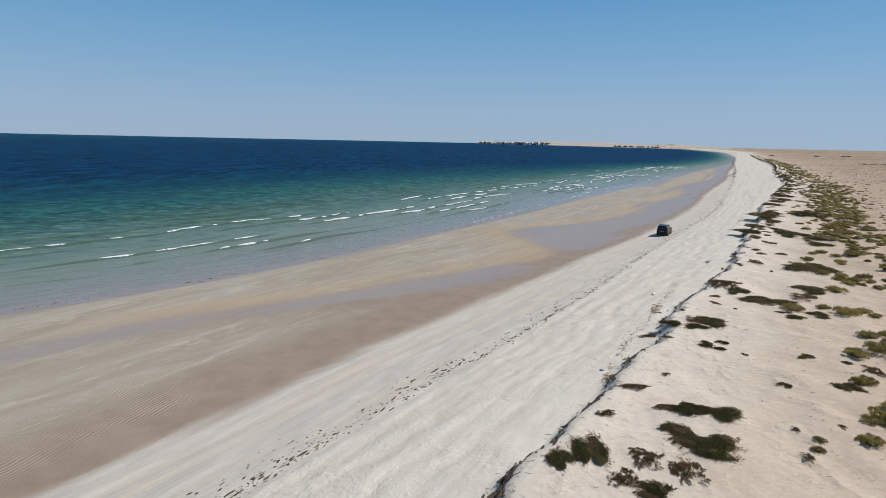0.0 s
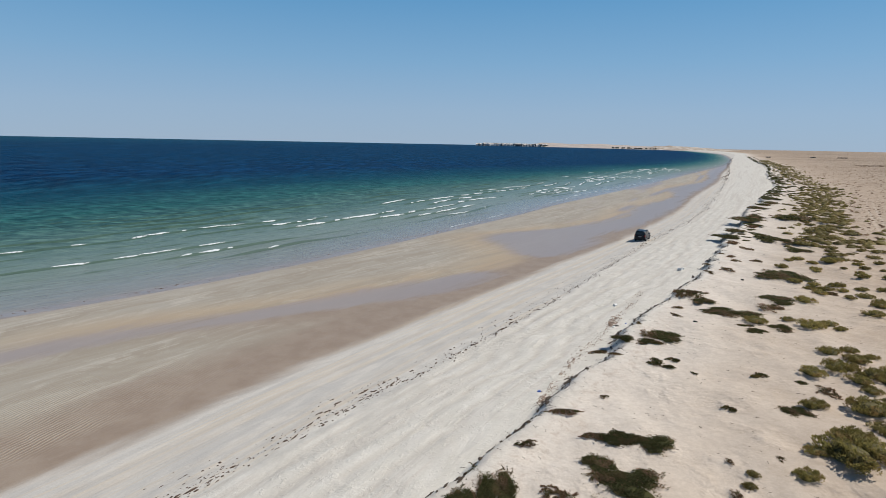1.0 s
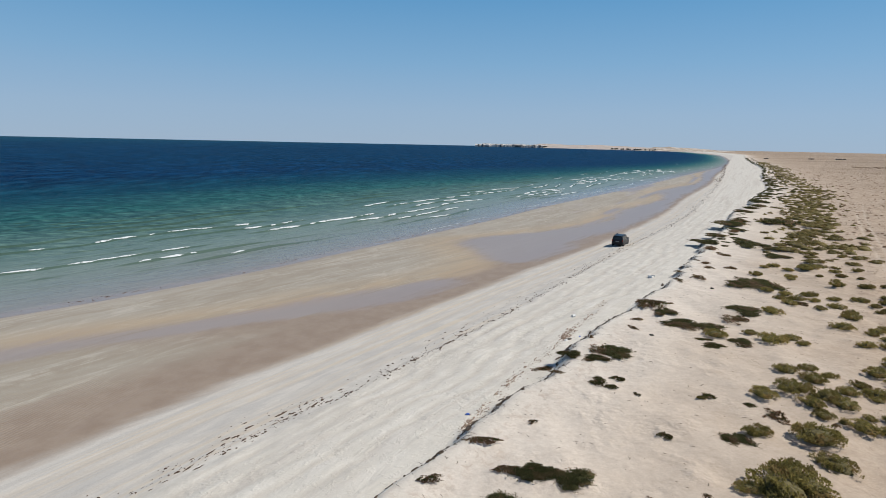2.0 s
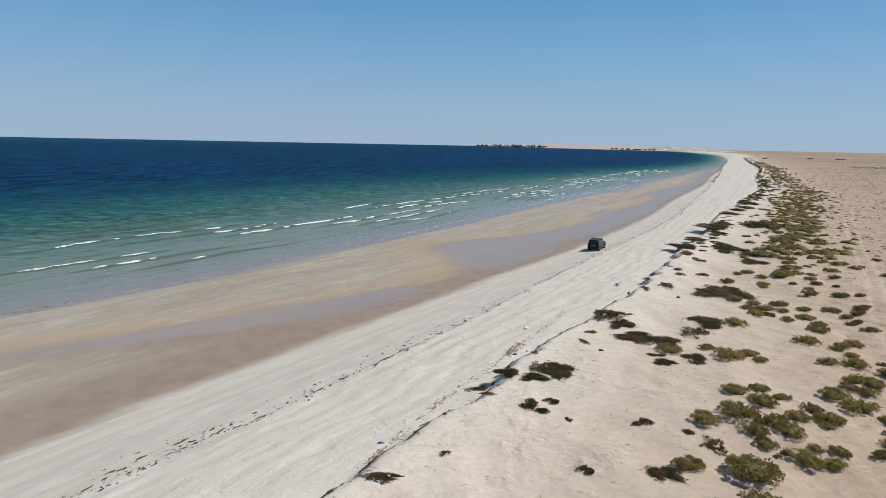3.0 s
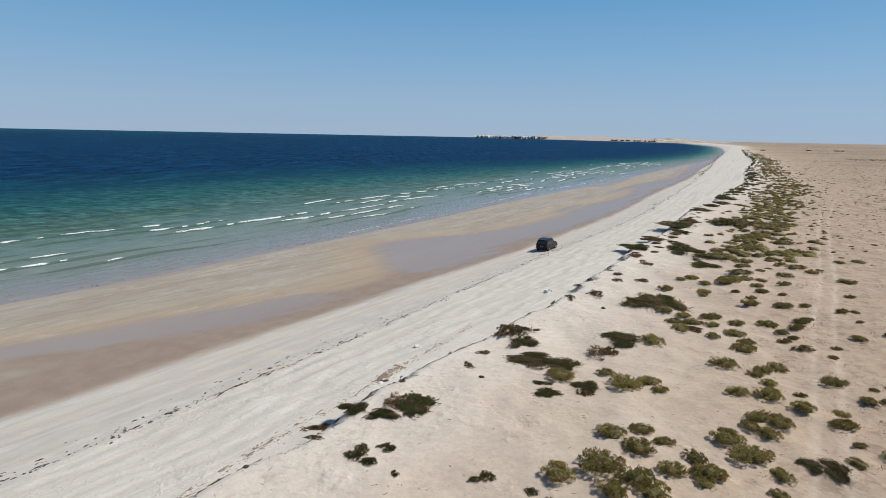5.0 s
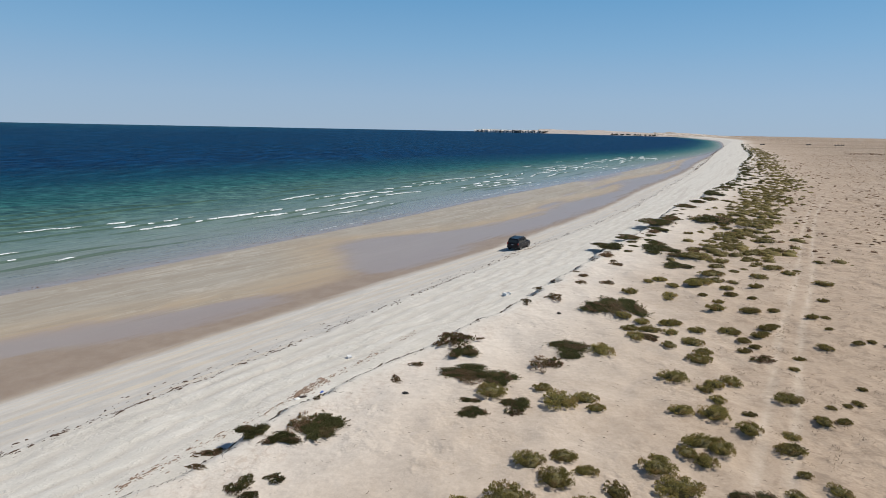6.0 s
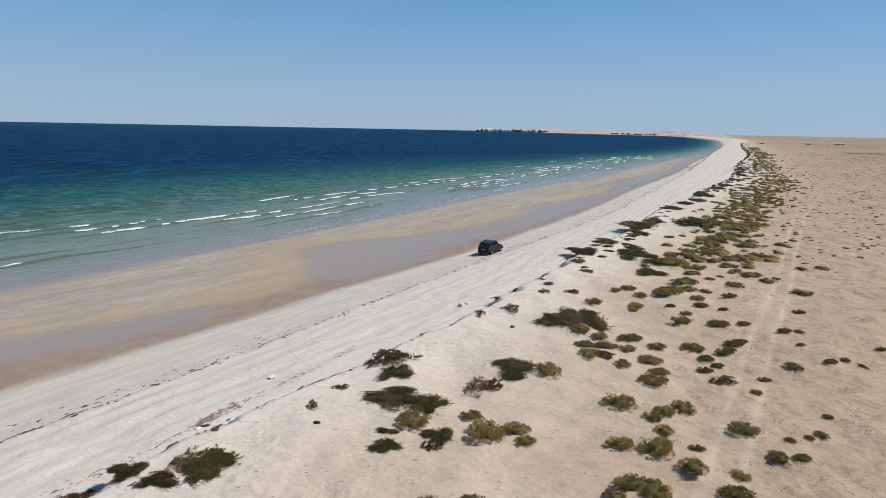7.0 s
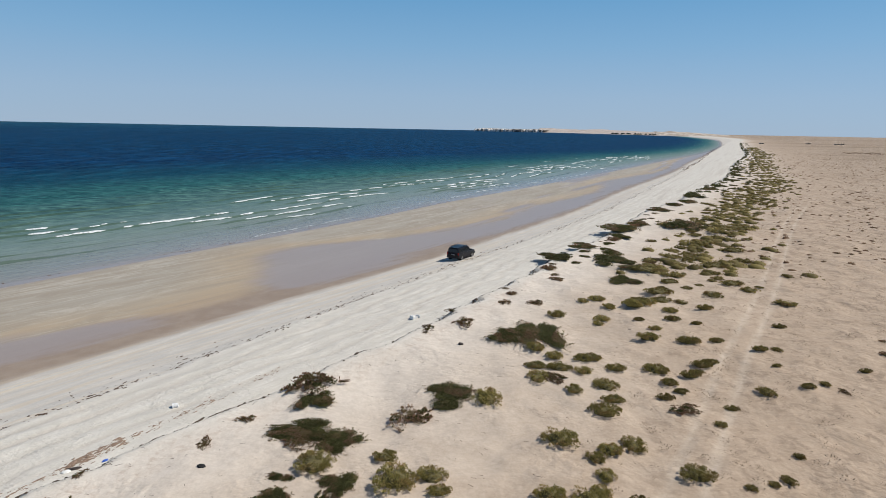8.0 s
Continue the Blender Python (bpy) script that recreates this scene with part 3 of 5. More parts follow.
def sea_material():
    s = Shader("sea_water", 0.1, 1.333)
    p = s.place()
    off, along = s.attr("off"), s.attr("along")
    flow = s.xyz(s.math("MULTIPLY", along, 0.3), off)
    patch = s.noise(flow, 0.02, 4, 0.6)
    drift = s.math("MULTIPLY", s.math("MULTIPLY", off, s.span(along, 200.0, 900.0, 1.0, 3.2)), s.lerp(patch, 0.7, 1.3))
    fac = s.math("POWER", s.math("DIVIDE", drift, 700.0, True), 0.4)
    color = s.ramp(fac, [
        (0.0, (0.275, 0.25, 0.24)), (0.13, (0.22, 0.24, 0.232)), (0.23, (0.172, 0.236, 0.222)), (0.32, (0.091, 0.172, 0.163)),
        (0.40, (0.027, 0.112, 0.120)), (0.50, (0.006, 0.053, 0.091)), (0.62, (0.002, 0.029, 0.085)), (1.0, (0.002, 0.031, 0.084))])
    color = s.mix(s.span(off, 500.0, 3200.0), color, (0.007, 0.050, 0.092))
    away = s.span(off, 14.0, 60.0)
    wash = s.noise(s.xyz(s.math("MULTIPLY", along, 0.3), off, 1.0), 1.1, 5, 0.65, 0.5)
    color = s.times(color, s.ramp(wash, [(0.3, (0.90, 0.91, 0.92)), (0.65, (1.06, 1.06, 1.05))]))
    axes = s.node("ShaderNodeSeparateXYZ")
    s.put(axes.inputs[0], p)
    east, north = axes.outputs[0], axes.outputs[1]
    # light and dark of small wave facets, put into the water's colour
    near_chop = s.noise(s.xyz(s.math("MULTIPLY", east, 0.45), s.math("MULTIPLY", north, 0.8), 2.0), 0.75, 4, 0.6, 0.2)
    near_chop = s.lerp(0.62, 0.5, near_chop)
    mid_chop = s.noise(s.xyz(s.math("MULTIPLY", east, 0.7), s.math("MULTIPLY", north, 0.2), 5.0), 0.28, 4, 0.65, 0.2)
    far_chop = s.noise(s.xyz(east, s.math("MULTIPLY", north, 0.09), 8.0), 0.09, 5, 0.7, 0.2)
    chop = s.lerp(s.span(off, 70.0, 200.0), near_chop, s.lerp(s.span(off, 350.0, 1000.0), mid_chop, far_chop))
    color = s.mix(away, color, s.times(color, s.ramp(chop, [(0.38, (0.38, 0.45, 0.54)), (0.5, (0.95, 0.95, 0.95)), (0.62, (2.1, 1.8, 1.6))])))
    # front faces of the swells: their dark green shade is painted in
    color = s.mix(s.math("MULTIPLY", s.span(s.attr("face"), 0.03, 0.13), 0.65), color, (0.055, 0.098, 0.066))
    n1 = s.bump(s.noise(flow, 0.7, 6, 0.65, 0.4), s.lerp(away, 0.5, 1.0), 0.9)
    n2 = s.bump(s.noise(p, 2.2, 4, 0.6), s.lerp(away, 0.25, 0.6), 0.08, n1)
    s.put(s.bsdf.inputs["Specular IOR Level"], s.lerp(s.span(drift, 1.0, 14.0), 0.16, 0.012))
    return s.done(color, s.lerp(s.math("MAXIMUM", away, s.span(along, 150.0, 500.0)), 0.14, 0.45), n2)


def plain(name, color, rough, vary=0.15, scale=6.0, relief=0.0, metal=0.0):
    """A plain surface with a little grain and wear."""
    s = Shader(name, rough)
    s.bsdf.inputs["Metallic"].default_value = metal
    n = s.noise(s.place(), scale, 5, 0.65)
    lo, hi = 1 - vary, 1 + vary
    col = s.times(color, s.ramp(n, [(0.3, (lo, lo, lo)), (0.7, (hi, hi, hi))]))
    return s.done(col, None, s.bump(n, 0.5, relief) if relief else None)


def leaf_material(name, dark, light, tip, rough=0.65):
    """Leaves that differ one by one and from plant to plant."""
    s = Shader(name, rough)
    col = s.mix(s.random(True), dark, light)
    col = s.mix(s.span(s.noise(s.place(), 2.6, 3, 0.6), 0.52, 0.68), col, tip)
    v = s.lerp(s.random(), 0.8, 1.2)
    col = s.times(col, s.xyz(v, v, v))
    s.bsdf.inputs["Specular IOR Level"].default_value = 0.2
    # thin leaves let some light through
    glow = s.node("ShaderNodeBsdfTranslucent")
    s.put(glow.inputs["Color"], col)
    both = s.node("ShaderNodeMixShader")
    both.inputs[0].default_value = 0.45
    s.put(both.inputs[1], s.bsdf.outputs[0])
    s.put(both.inputs[2], glow.outputs[0])
    s.put(s.tree.nodes["Material Output"].inputs["Surface"], both.outputs[0])
    return s.done(col)


SAND, SEA = sand_material(), sea_material()
FOAM = Shader("foam", 0.85)
FOAM.put(FOAM.bsdf.inputs["Alpha"], FOAM.span(FOAM.noise(FOAM.place(), 1.5, 5, 0.65, 0.4), 0.33, 0.50, 0.0, 1.0))
FOAM = FOAM.done(FOAM.mix(FOAM.noise(FOAM.place(), 5.0, 3), (0.60, 0.64, 0.65), (0.78, 0.80, 0.80)))
MAT_LEAF = leaf_material("mat_leaves", (0.05, 0.054, 0.02), (0.13, 0.128, 0.046), (0.16, 0.122, 0.056))
BUSH_LEAF = leaf_material("bush_leaves", (0.175, 0.15, 0.05), (0.41, 0.345, 0.118), (0.34, 0.24, 0.105))
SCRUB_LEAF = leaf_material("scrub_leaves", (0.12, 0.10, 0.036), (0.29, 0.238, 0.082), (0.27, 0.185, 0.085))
DRY_LEAF = leaf_material("dry_leaves", (0.16, 0.088, 0.055), (0.34, 0.215, 0.13), (0.19, 0.15, 0.078))
TWIG_LEAF = leaf_material("dry_twigs", (0.29, 0.225, 0.16), (0.42, 0.335, 0.245), (0.33, 0.255, 0.18))
BARK = plain("bark", (0.16, 0.115, 0.08), 0.9, 0.3, 20.0)
TWIGS = plain("twig_thicket", (0.125, 0.105, 0.042), 0.95, 0.5, 30.0, 0.03)
WEED = plain("seaweed", (0.085, 0.056, 0.04), 0.85, 0.45, 8.0)
WEED_DRY = plain("dry_seaweed", (0.24, 0.17, 0.125), 0.9, 0.3, 5.0)
ROOT = plain("dark_root", (0.075, 0.055, 0.04), 0.9, 0.3, 6.0)


# ---- ground and sea ----
def build_ground():
    rows = steps(0.35, -260, 4850, 14, 100, 1.016)
    cols = steps(0.36, -900, 5200, -48, 46, 1.045)
    ys, us = np.meshgrid(rows, cols, indexing="ij")
    xs = crest_x(ys) + us
    inland = (xs - crest_at(ys)) * lean_of(crest_x, ys)
    dry = (xs - dry_x(ys)) * lean_of(dry_x, ys)
    sea = (xs - shore_x(ys)) * lean_of(shore_x, ys)
    wrack = (xs - wrack_x(ys)) * lean_of(wrack_x, ys)
    out, inn = pool_out(np.clip(ys, 0, 600)), pool_in(np.clip(ys, 0, 600))
    pool = smooth(dry, out - 5.0, out + 3.0) * smooth(dry, inn + 3.0, inn - 4.0)
    pool = pool * (1 - 0.9 * smooth(ys + 0.25 * dry, 72, 77) * smooth(ys + 0.25 * dry, 87, 82))
    side = smooth(ys, 105, 130) * 0.9 * smooth(bumps(ys / 26, dry / 3.2, 21), 0.0, 0.8) * smooth(dry, -2, -5)
    pool = np.maximum(pool, side)
    ripple = smooth(dry, -12.5, -8) * smooth(dry, -1.5, -4) * smooth(ys, 47, 38) * (0.35 + 0.65 * smooth(bumps(xs / 6, ys / 4, 22), -0.5, 0.4))
    fringe = smooth(dry, out - 11, out - 2.0) * smooth(dry, out + 1.5, out - 1.0) * smooth(ys, 40, 55)
    ob = sheet("ground", xs, ys, ground_z(xs, ys), SAND,
               {"inland": inland, "dry": dry, "sea": sea, "wrack": wrack, "along": ys, "pool": pool, "ripple": ripple, "fringe": fringe, "inner": smooth(dry, inn - 2.5, inn + 1.0) * smooth(ys, 46, 58), "rutline": np.clip(rut_of(dry, ys), 0, 1), "tyre": np.clip(tyre_of(inland, ys) + 0.8 * berm_rut(xs, ys), 0, 1), "track": track_of(xs, ys)})
    return tagged(ob, "pale sandy beach, wet tidal flat and tan desert dunes", "ground", kind="structure")


WAVE = 5.2


def wave_bend(off, along):
    return 3.6 * bumps(along / 24, off / 30, 31) + 1.1 * bumps(along / 8, off / 11, 32)


def wave_size(off, along):
    """How high a wave stands at a place: broken up into short runs of crest."""
    return smooth(off, 2, 12) * smooth(off, 150, 70) * np.clip(0.30 + 0.8 * smooth(bumps(along / 15, off / 6.5, 33), -0.35, 0.45), 0, 1)


def swell(off, along):
    """The height of the water: low waves that run towards the shore."""
    rise = np.maximum(np.sin((off + wave_bend(off, along)) * 2 * np.pi / WAVE), 0) ** 7
    return 0.27 * wave_size(off, along) * rise + 0.03 * bumps(along / 1.6, off / 0.9, 34) * smooth(off, 1, 6)


def build_sea():
    rows = steps(0.6, -420, 4850, 34, 150, 1.016)
    cols = steps(0.3, -4, 5600, -3, 45, 1.045)
    ys, off = np.meshgrid(rows, cols, indexing="ij")
    lean = lean_of(shore_x, ys)
    xs = shore_x(ys) - off / lean
    zs = np.where(off > 0, 0.02 + swell(off, ys) * smooth(ys, 900, 300), 0.02)
    zs = np.where(off < -2.0, -0.3, zs)
    # face marks the front slopes where the shade is painted in
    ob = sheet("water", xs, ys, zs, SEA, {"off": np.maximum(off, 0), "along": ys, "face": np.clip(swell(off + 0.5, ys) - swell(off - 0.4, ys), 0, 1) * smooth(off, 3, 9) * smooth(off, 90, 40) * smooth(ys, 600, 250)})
    return tagged(ob, "green shallow sea turning deep blue offshore", "sea", kind="structure")


build_ground()
build_sea()


# ---- mesh helpers ----
def mesh_of(name, verts, faces, mat, flat=True):
    me = bpy.data.meshes.new(name)
    me.from_pydata(verts, [], faces)
    me.materials.append(mat)
    if not flat:
        me.polygons.foreach_set("use_smooth", np.ones(len(me.polygons), bool))
    return me


def part(name, data, parent, label="", m=None):
    ob = new(name, data)
    ob.parent = parent
    if m is not None:
        ob.matrix_local = m
    return tagged(ob, label)


def from_bmesh(name, bm, mat, round_faces=False):
    me = bpy.data.meshes.new(name)
    bm.to_mesh(me)
    bm.free()
    me.materials.append(mat)
    if round_faces:
        me.polygons.foreach_set("use_smooth", np.ones(len(me.polygons), bool))
    return me


def zed(x, y):
    return float(ground_z(x, y))


# ---- plants ----
def leaf(verts, faces, base, way, side, size, width):
    """One pointed leaf of two triangles, folded along its middle."""
    n = len(verts)
    tip, half = base + way * size, base + way * (size * 0.45)
    verts += [tuple(base), tuple(half + side * width), tuple(tip), tuple(half - side * width)]
    faces += [(n, n + 1, n + 2), (n, n + 2, n + 3)]


def twig(verts, faces, a, b, r):
    """A tapered three-sided stem."""
    n = len(verts)
    ahead = (b - a).normalized()
    u = ahead.orthogonal().normalized()
    w = ahead.cross(u)
    for at, rad in ((a, r), (b, r * 0.4)):
        for k in range(3):
            verts.append(tuple(at + (u * math.cos(k * 2.094) + w * math.sin(k * 2.094)) * rad))
    faces += [(n, n + 1, n + 4, n + 3), (n + 1, n + 2, n + 5, n + 4), (n + 2, n, n + 3, n + 5)]


def fit_unit(verts, high=None):
    """Stretch a plant to one metre in width and depth, all but its longest shoots."""
    pts = np.array(verts)
    for axis in (0, 1):
        lo, hi = np.percentile(pts[:, axis], (0.25, 99.75))
        pts[:, axis] = (pts[:, axis] - (lo + hi) / 2) / (hi - lo)
    if high:
        pts[:, 2] *= high / np.percentile(pts[:, 2], 99.7)
    return pts


def bush_meshes(seed, leaves, size, tall, mat, gappy):
    """A domed bush one metre wide: small leaves on many short shoots, and its woody stems."""
    rng = random.Random(seed)
    clumps = []
    for _ in range(rng.randint(42, 54)):
        a, r = rng.uniform(0, 6.283), math.sqrt(rng.random()) * 0.40
        top = tall * math.sqrt(max(0.05, 1 - (r / 0.5) ** 2)) * rng.uniform(0.62, 1.05)
        clumps.append((Vector((r * math.cos(a), r * math.sin(a), top * 0.45)), rng.uniform(0.065, 0.115), top * rng.uniform(0.42, 0.58)))
    verts, faces = [], []
    for _ in range(leaves):
        c, r, h = rng.choice(clumps)
        a, up = rng.uniform(0, 6.283), rng.uniform(-0.45, 1.0)
        shell = rng.uniform(0.75, 1.05) if rng.random() < 0.85 else rng.uniform(0.3, 0.75)
        flat = math.sqrt(max(0.0, 1 - up * up))
        at = c + Vector((r * shell * flat * math.cos(a), r * shell * flat * math.sin(a), h * shell * up))
        at.z = max(0.0, at.z)
        if gappy and noise.noise(at * 9 + Vector((seed, 0, 0))) > 0.25 - gappy * 0.3:
            continue
        out = Vector((at.x, at.y, 0.12)).normalized()
        way = out * 0.5 + Vector((flat * math.cos(a), flat * math.sin(a), 0.5 + 0.5 * up)) + Vector((rng.uniform(-0.5, 0.5), rng.uniform(-0.5, 0.5), rng.uniform(-0.2, 0.4)))
        way.normalize()
        side = way.cross(Vector((rng.uniform(-0.8, 0.8), rng.uniform(-0.8, 0.8), 0.6))).normalized()
        k = size * rng.uniform(0.6, 1.3)
        leaf(verts, faces, at - way * k * 0.4, way, side, k, k * 0.32)
    stems, stem_faces = [], []
    for c, r, h in clumps[::2]:
        root = Vector((c.x * 0.2, c.y * 0.2, -0.04))
        twig(stems, stem_faces, root, c + Vector((0, 0, h * 0.5)), 0.011)
        for _ in range(2):
            a = rng.uniform(0, 6.283)
            twig(stems, stem_faces, root.lerp(c, rng.uniform(0.3, 0.7)), c + Vector((r * math.cos(a), r * math.sin(a), h * rng.uniform(-0.2, 0.9))), 0.006)
    # the thicket of fine twigs inside, lumpy and open towards its rim
    n, rings, around = len(stems), 6, 16
    for i in range(rings):
        up = i / rings
        for j in range(around):
            a = 6.283 * j / around
            spread = 0.31 * math.sqrt(1 - up * up) * (1 + 0.28 * noise.noise(Vector((math.cos(a) * 2.2, math.sin(a) * 2.2, up * 3 + seed))))
            stems.append((spread * math.cos(a), spread * math.sin(a), tall * 0.66 * up * (1 + 0.2 * rng.random()) - 0.02))
    stems.append((0, 0, tall * 0.68))
    for i in range(rings - 1):
        for j in range(around):
            k = (j + 1) % around
            stem_faces.append((n + i * around + j, n + i * around + k, n + (i + 1) * around + k, n + (i + 1) * around + j))
    for j in range(around):
        stem_faces.append((n + (rings - 1) * around + j, n + (rings - 1) * around + (j + 1) % around, n + rings * around))
    return mesh_of("foliage", fit_unit(verts, tall), faces, mat), mesh_of("woody_base", stems, stem_faces, TWIGS)


def mat_meshes(seed, leaves, size, mat, gaps=0.0, long_runs=0.10, dead_share=0.12):
    """A low creeping mat one metre across: a ragged carpet of short upright shoots with bare gaps, dead patches and runners at its edge."""
    rng = random.Random(seed)
    lobes = [(Vector((0, 0, 0)), 0.22)]
    for _ in range(13):
        a, r = rng.uniform(0, 6.283), 0.33 * math.sqrt(rng.random())
        lobes.append((Vector((r * math.cos(a), r * math.sin(a), 0)), rng.uniform(0.10, 0.21)))
    runners = []
    for _ in range(40):
        c, r = rng.choice(lobes)
        a = math.atan2(c.y, c.x) + rng.uniform(-1.0, 1.0)
        runners.append((c + Vector((math.cos(a), math.sin(a), 0)) * r * 0.8, a, rng.uniform(0.05, 0.16)))
    spots, ways = [], []
    while len(spots) < leaves:
        if rng.random() < long_runs:
            start, turn, long = rng.choice(runners)
            t = rng.random()
            at = start + Vector((math.cos(turn + 0.5 * t), math.sin(turn + 0.5 * t), 0)) * long * t
            at += Vector((rng.gauss(0, 0.007), rng.gauss(0, 0.007), 0))
            a, d, high, brown = turn, 0.9, 0.012, 0.35 + dead_share
        else:
            c, r = rng.choice(lobes)
            a, d = rng.uniform(0, 6.283), math.sqrt(rng.random())
            d *= 1 + 0.35 * noise.noise(Vector((math.cos(a) * 2 + seed * 7, math.sin(a) * 2, c.x * 9)))
            at = c + Vector((r * d * math.cos(a), r * d * math.sin(a), 0))
            if noise.noise(Vector((at.x * 7, at.y * 7, seed * 3.7))) > 0.55 - gaps or (d > 0.85 and rng.random() < 0.35):
                continue
            high = 0.035 * max(0.25, 1 - d * d * 0.6) * (1 + 0.6 * noise.noise(Vector((at.x * 13, at.y * 13, seed))))
            brown = 0.75 if noise.noise(Vector((at.x * 3.5 + 4, at.y * 3.5, seed * 2.3))) > 0.32 - dead_share else 0.06
        at.z = high * rng.random() ** 0.5
        spots.append((at, a, d, brown))
    # where the carpet is closed: low leafy cushions under the shoots
    cushions = []
    if not gaps:
        for c, r in lobes:
            for rad, h in ((0.86, 0.002), (0.55, 0.016)):
                for j in range(11):
                    a = j * 6.283 / 11
                    q = rad * r * rng.uniform(0.8, 1.1)
                    cushions.append((c.x + q * math.cos(a), c.y + q * math.sin(a), h * rng.uniform(0.6, 1.3)))
    unit = fit_unit([*(tuple(q[0]) for q in spots), *cushions])
    verts, faces, dead, dead_faces = [], [], [], []
    for x, y, z in unit[len(spots):]:
        verts.append((x, y, z + 0.04 * (math.exp(-((x / 0.45) ** 2 + (y / 0.5) ** 2)) - 1) + 0.014))
    for n in range(0, len(cushions), 22):
        faces += [(n + j, n + (j + 1) % 11, n + 11 + (j + 1) % 11, n + 11 + j) for j in range(11)]
        faces.append(tuple(n + 11 + j for j in range(11)))
    for (x, y, z), (_, a, d, brown) in zip(unit, spots):
        # the carpet follows the low hump of sand under it
        at = Vector((x, y, z + 0.04 * (math.exp(-((x / 0.45) ** 2 + (y / 0.5) ** 2)) - 1) + 0.02))
        way = Vector((rng.uniform(-0.7, 0.7) + 0.5 * math.cos(a) * d, rng.uniform(-0.7, 0.7) + 0.5 * math.sin(a) * d, rng.uniform(0.2, 0.8))).normalized()
        side = way.cross(Vector((rng.uniform(-0.7, 0.7), rng.uniform(-0.7, 0.7), 1))).normalized()
        k = size * rng.uniform(0.6, 1.4)
        if rng.random() < brown:
            leaf(dead, dead_faces, at, way, side, k, k * 0.2)
        else:
            leaf(verts, faces, at, way, side, k, k * 0.34)
    return mesh_of("foliage", verts, faces, mat), mesh_of("dead_foliage", dead, dead_faces, DRY_LEAF)


def plant_kind(name, meshes, label, category, group):
    """The first of a kind, with its parts; it is put in place last."""
    root = tagged(new(name), label, category, group)
    part(meshes[0].name.split(".")[0], meshes[0], root)
    part(meshes[1].name.split(".")[0], meshes[1], root, "bare brown woody stems" if meshes[1].name.startswith("woody") else "dead reddish brown shoots")
    return root


def stand(x, y, wide, deep, tall, turn, sink=0.02):
    """The pose of a plant on the sand."""
    return pose(x, y, zed(x, y) - sink, 0, 0, turn) @ Matrix.Diagonal((wide, deep, tall, 1))


def place_plants(kinds, spots, rng):
    """Copies of the kinds at the spots, each with its own turn."""
    for n, (x, y, wide, deep, tall, turn) in enumerate(spots):
        root = kinds[n % len(kinds)]
        copy = copy_thing(root, Matrix.Identity(4))
        copy.matrix_basis = stand(x, y, wide, deep, tall, turn)
        if wide > 2.6:
            copy["label"] = "broad " + root["label"]
        elif wide < 1.2 and not root["label"].startswith("small"):
            copy["label"] = "small " + root["label"]


def drop_kind(root):
    for o in (*root.children_recursive, root):
        bpy.data.objects.remove(o)


rng = random.Random(4)

def lie():
    """A small turn either way, half of the plants facing about."""
    return rng.choice((0, 180)) + rng.uniform(-9, 9)


mats = [plant_kind("creeping_mat", mat_meshes(k, 9000, 0.024, MAT_LEAF), "low dark green creeping succulent mat on the sand", "ground cover", "creeping mats on the dune") for k in range(6)]
place_plants(mats, [(x, y, w, d, 0.85 * w if w < 2.0 else 0.9 + 0.4 * w, lie()) for x, y, w, d in MATS if w > 1.1 and y < 90], rng)
sprigs = [plant_kind("creeping_mat", mat_meshes(80 + k, 2200, 0.06, MAT_LEAF, 0.3, 0.3, 0.1), "small dark green creeping sprigs on bare sand", "ground cover", "creeping mats on the dune") for k in range(3)]
place_plants(sprigs, [(x, y, w, d, w, lie()) for x, y, w, d in MATS if w <= 1.1], rng)
far_mats = [plant_kind("creeping_mat", mat_meshes(20 + k, 2600, 0.055, MAT_LEAF), "dark green creeping mat further along the dune edge", "ground cover", "creeping mats along the dune edge") for k in range(3)]
dry_mats = [plant_kind("creeping_mat", mat_meshes(40 + k, 3200, 0.042, MAT_LEAF, 0.36, 0.3, 0.55), "half-dead reddish brown creeping mat on sand", "ground cover", "creeping mats on the dune") for k in range(5)]
place_plants(far_mats, [(x, y, w, d, 0.5 * w, lie()) for x, y, w, d in MATS if y >= 90], rng)
place_plants(dry_mats, [(x, y, w, d, max(w, 0.8), lie()) for x, y, w, d in DRY_MATS], rng)
bushes = [plant_kind("bush", bush_meshes(10 + k, 4200, 0.035, 0.275, BUSH_LEAF, 0.02), "rounded olive-green desert bush on sand", "bush", "round bushes on the dune") for k in range(6)]
place_plants(bushes, [(x, y, w, d, w * rng.uniform(0.85, 1.1), lie()) for x, y, w, d in BUSHES], rng)
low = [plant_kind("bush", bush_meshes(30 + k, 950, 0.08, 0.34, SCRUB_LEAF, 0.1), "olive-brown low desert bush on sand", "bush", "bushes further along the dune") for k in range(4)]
dry_kinds = [plant_kind("dry_shrub", bush_meshes(50 + k, 1700, 0.06, 0.30, DRY_LEAF, 0.6), "half-dry reddish brown shrub on sand", "shrub", "dry shrubs on the dune") for k in range(3)]
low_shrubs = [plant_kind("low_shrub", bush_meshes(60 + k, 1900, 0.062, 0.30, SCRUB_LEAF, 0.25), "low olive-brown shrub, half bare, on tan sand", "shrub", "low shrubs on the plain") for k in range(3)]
place_plants(low_shrubs, [(x, y, w, d, w * rng.uniform(0.8, 1.1), lie()) for x, y, w, d in LOW_SHRUBS], rng)
tuft_kinds = [plant_kind("dry_tuft", bush_meshes(70 + k, 160, 0.22, 0.4, DRY_LEAF, 0.3), "small dry brown tuft in the sand", "tuft", "dry tufts on the dune") for k in range(2)]

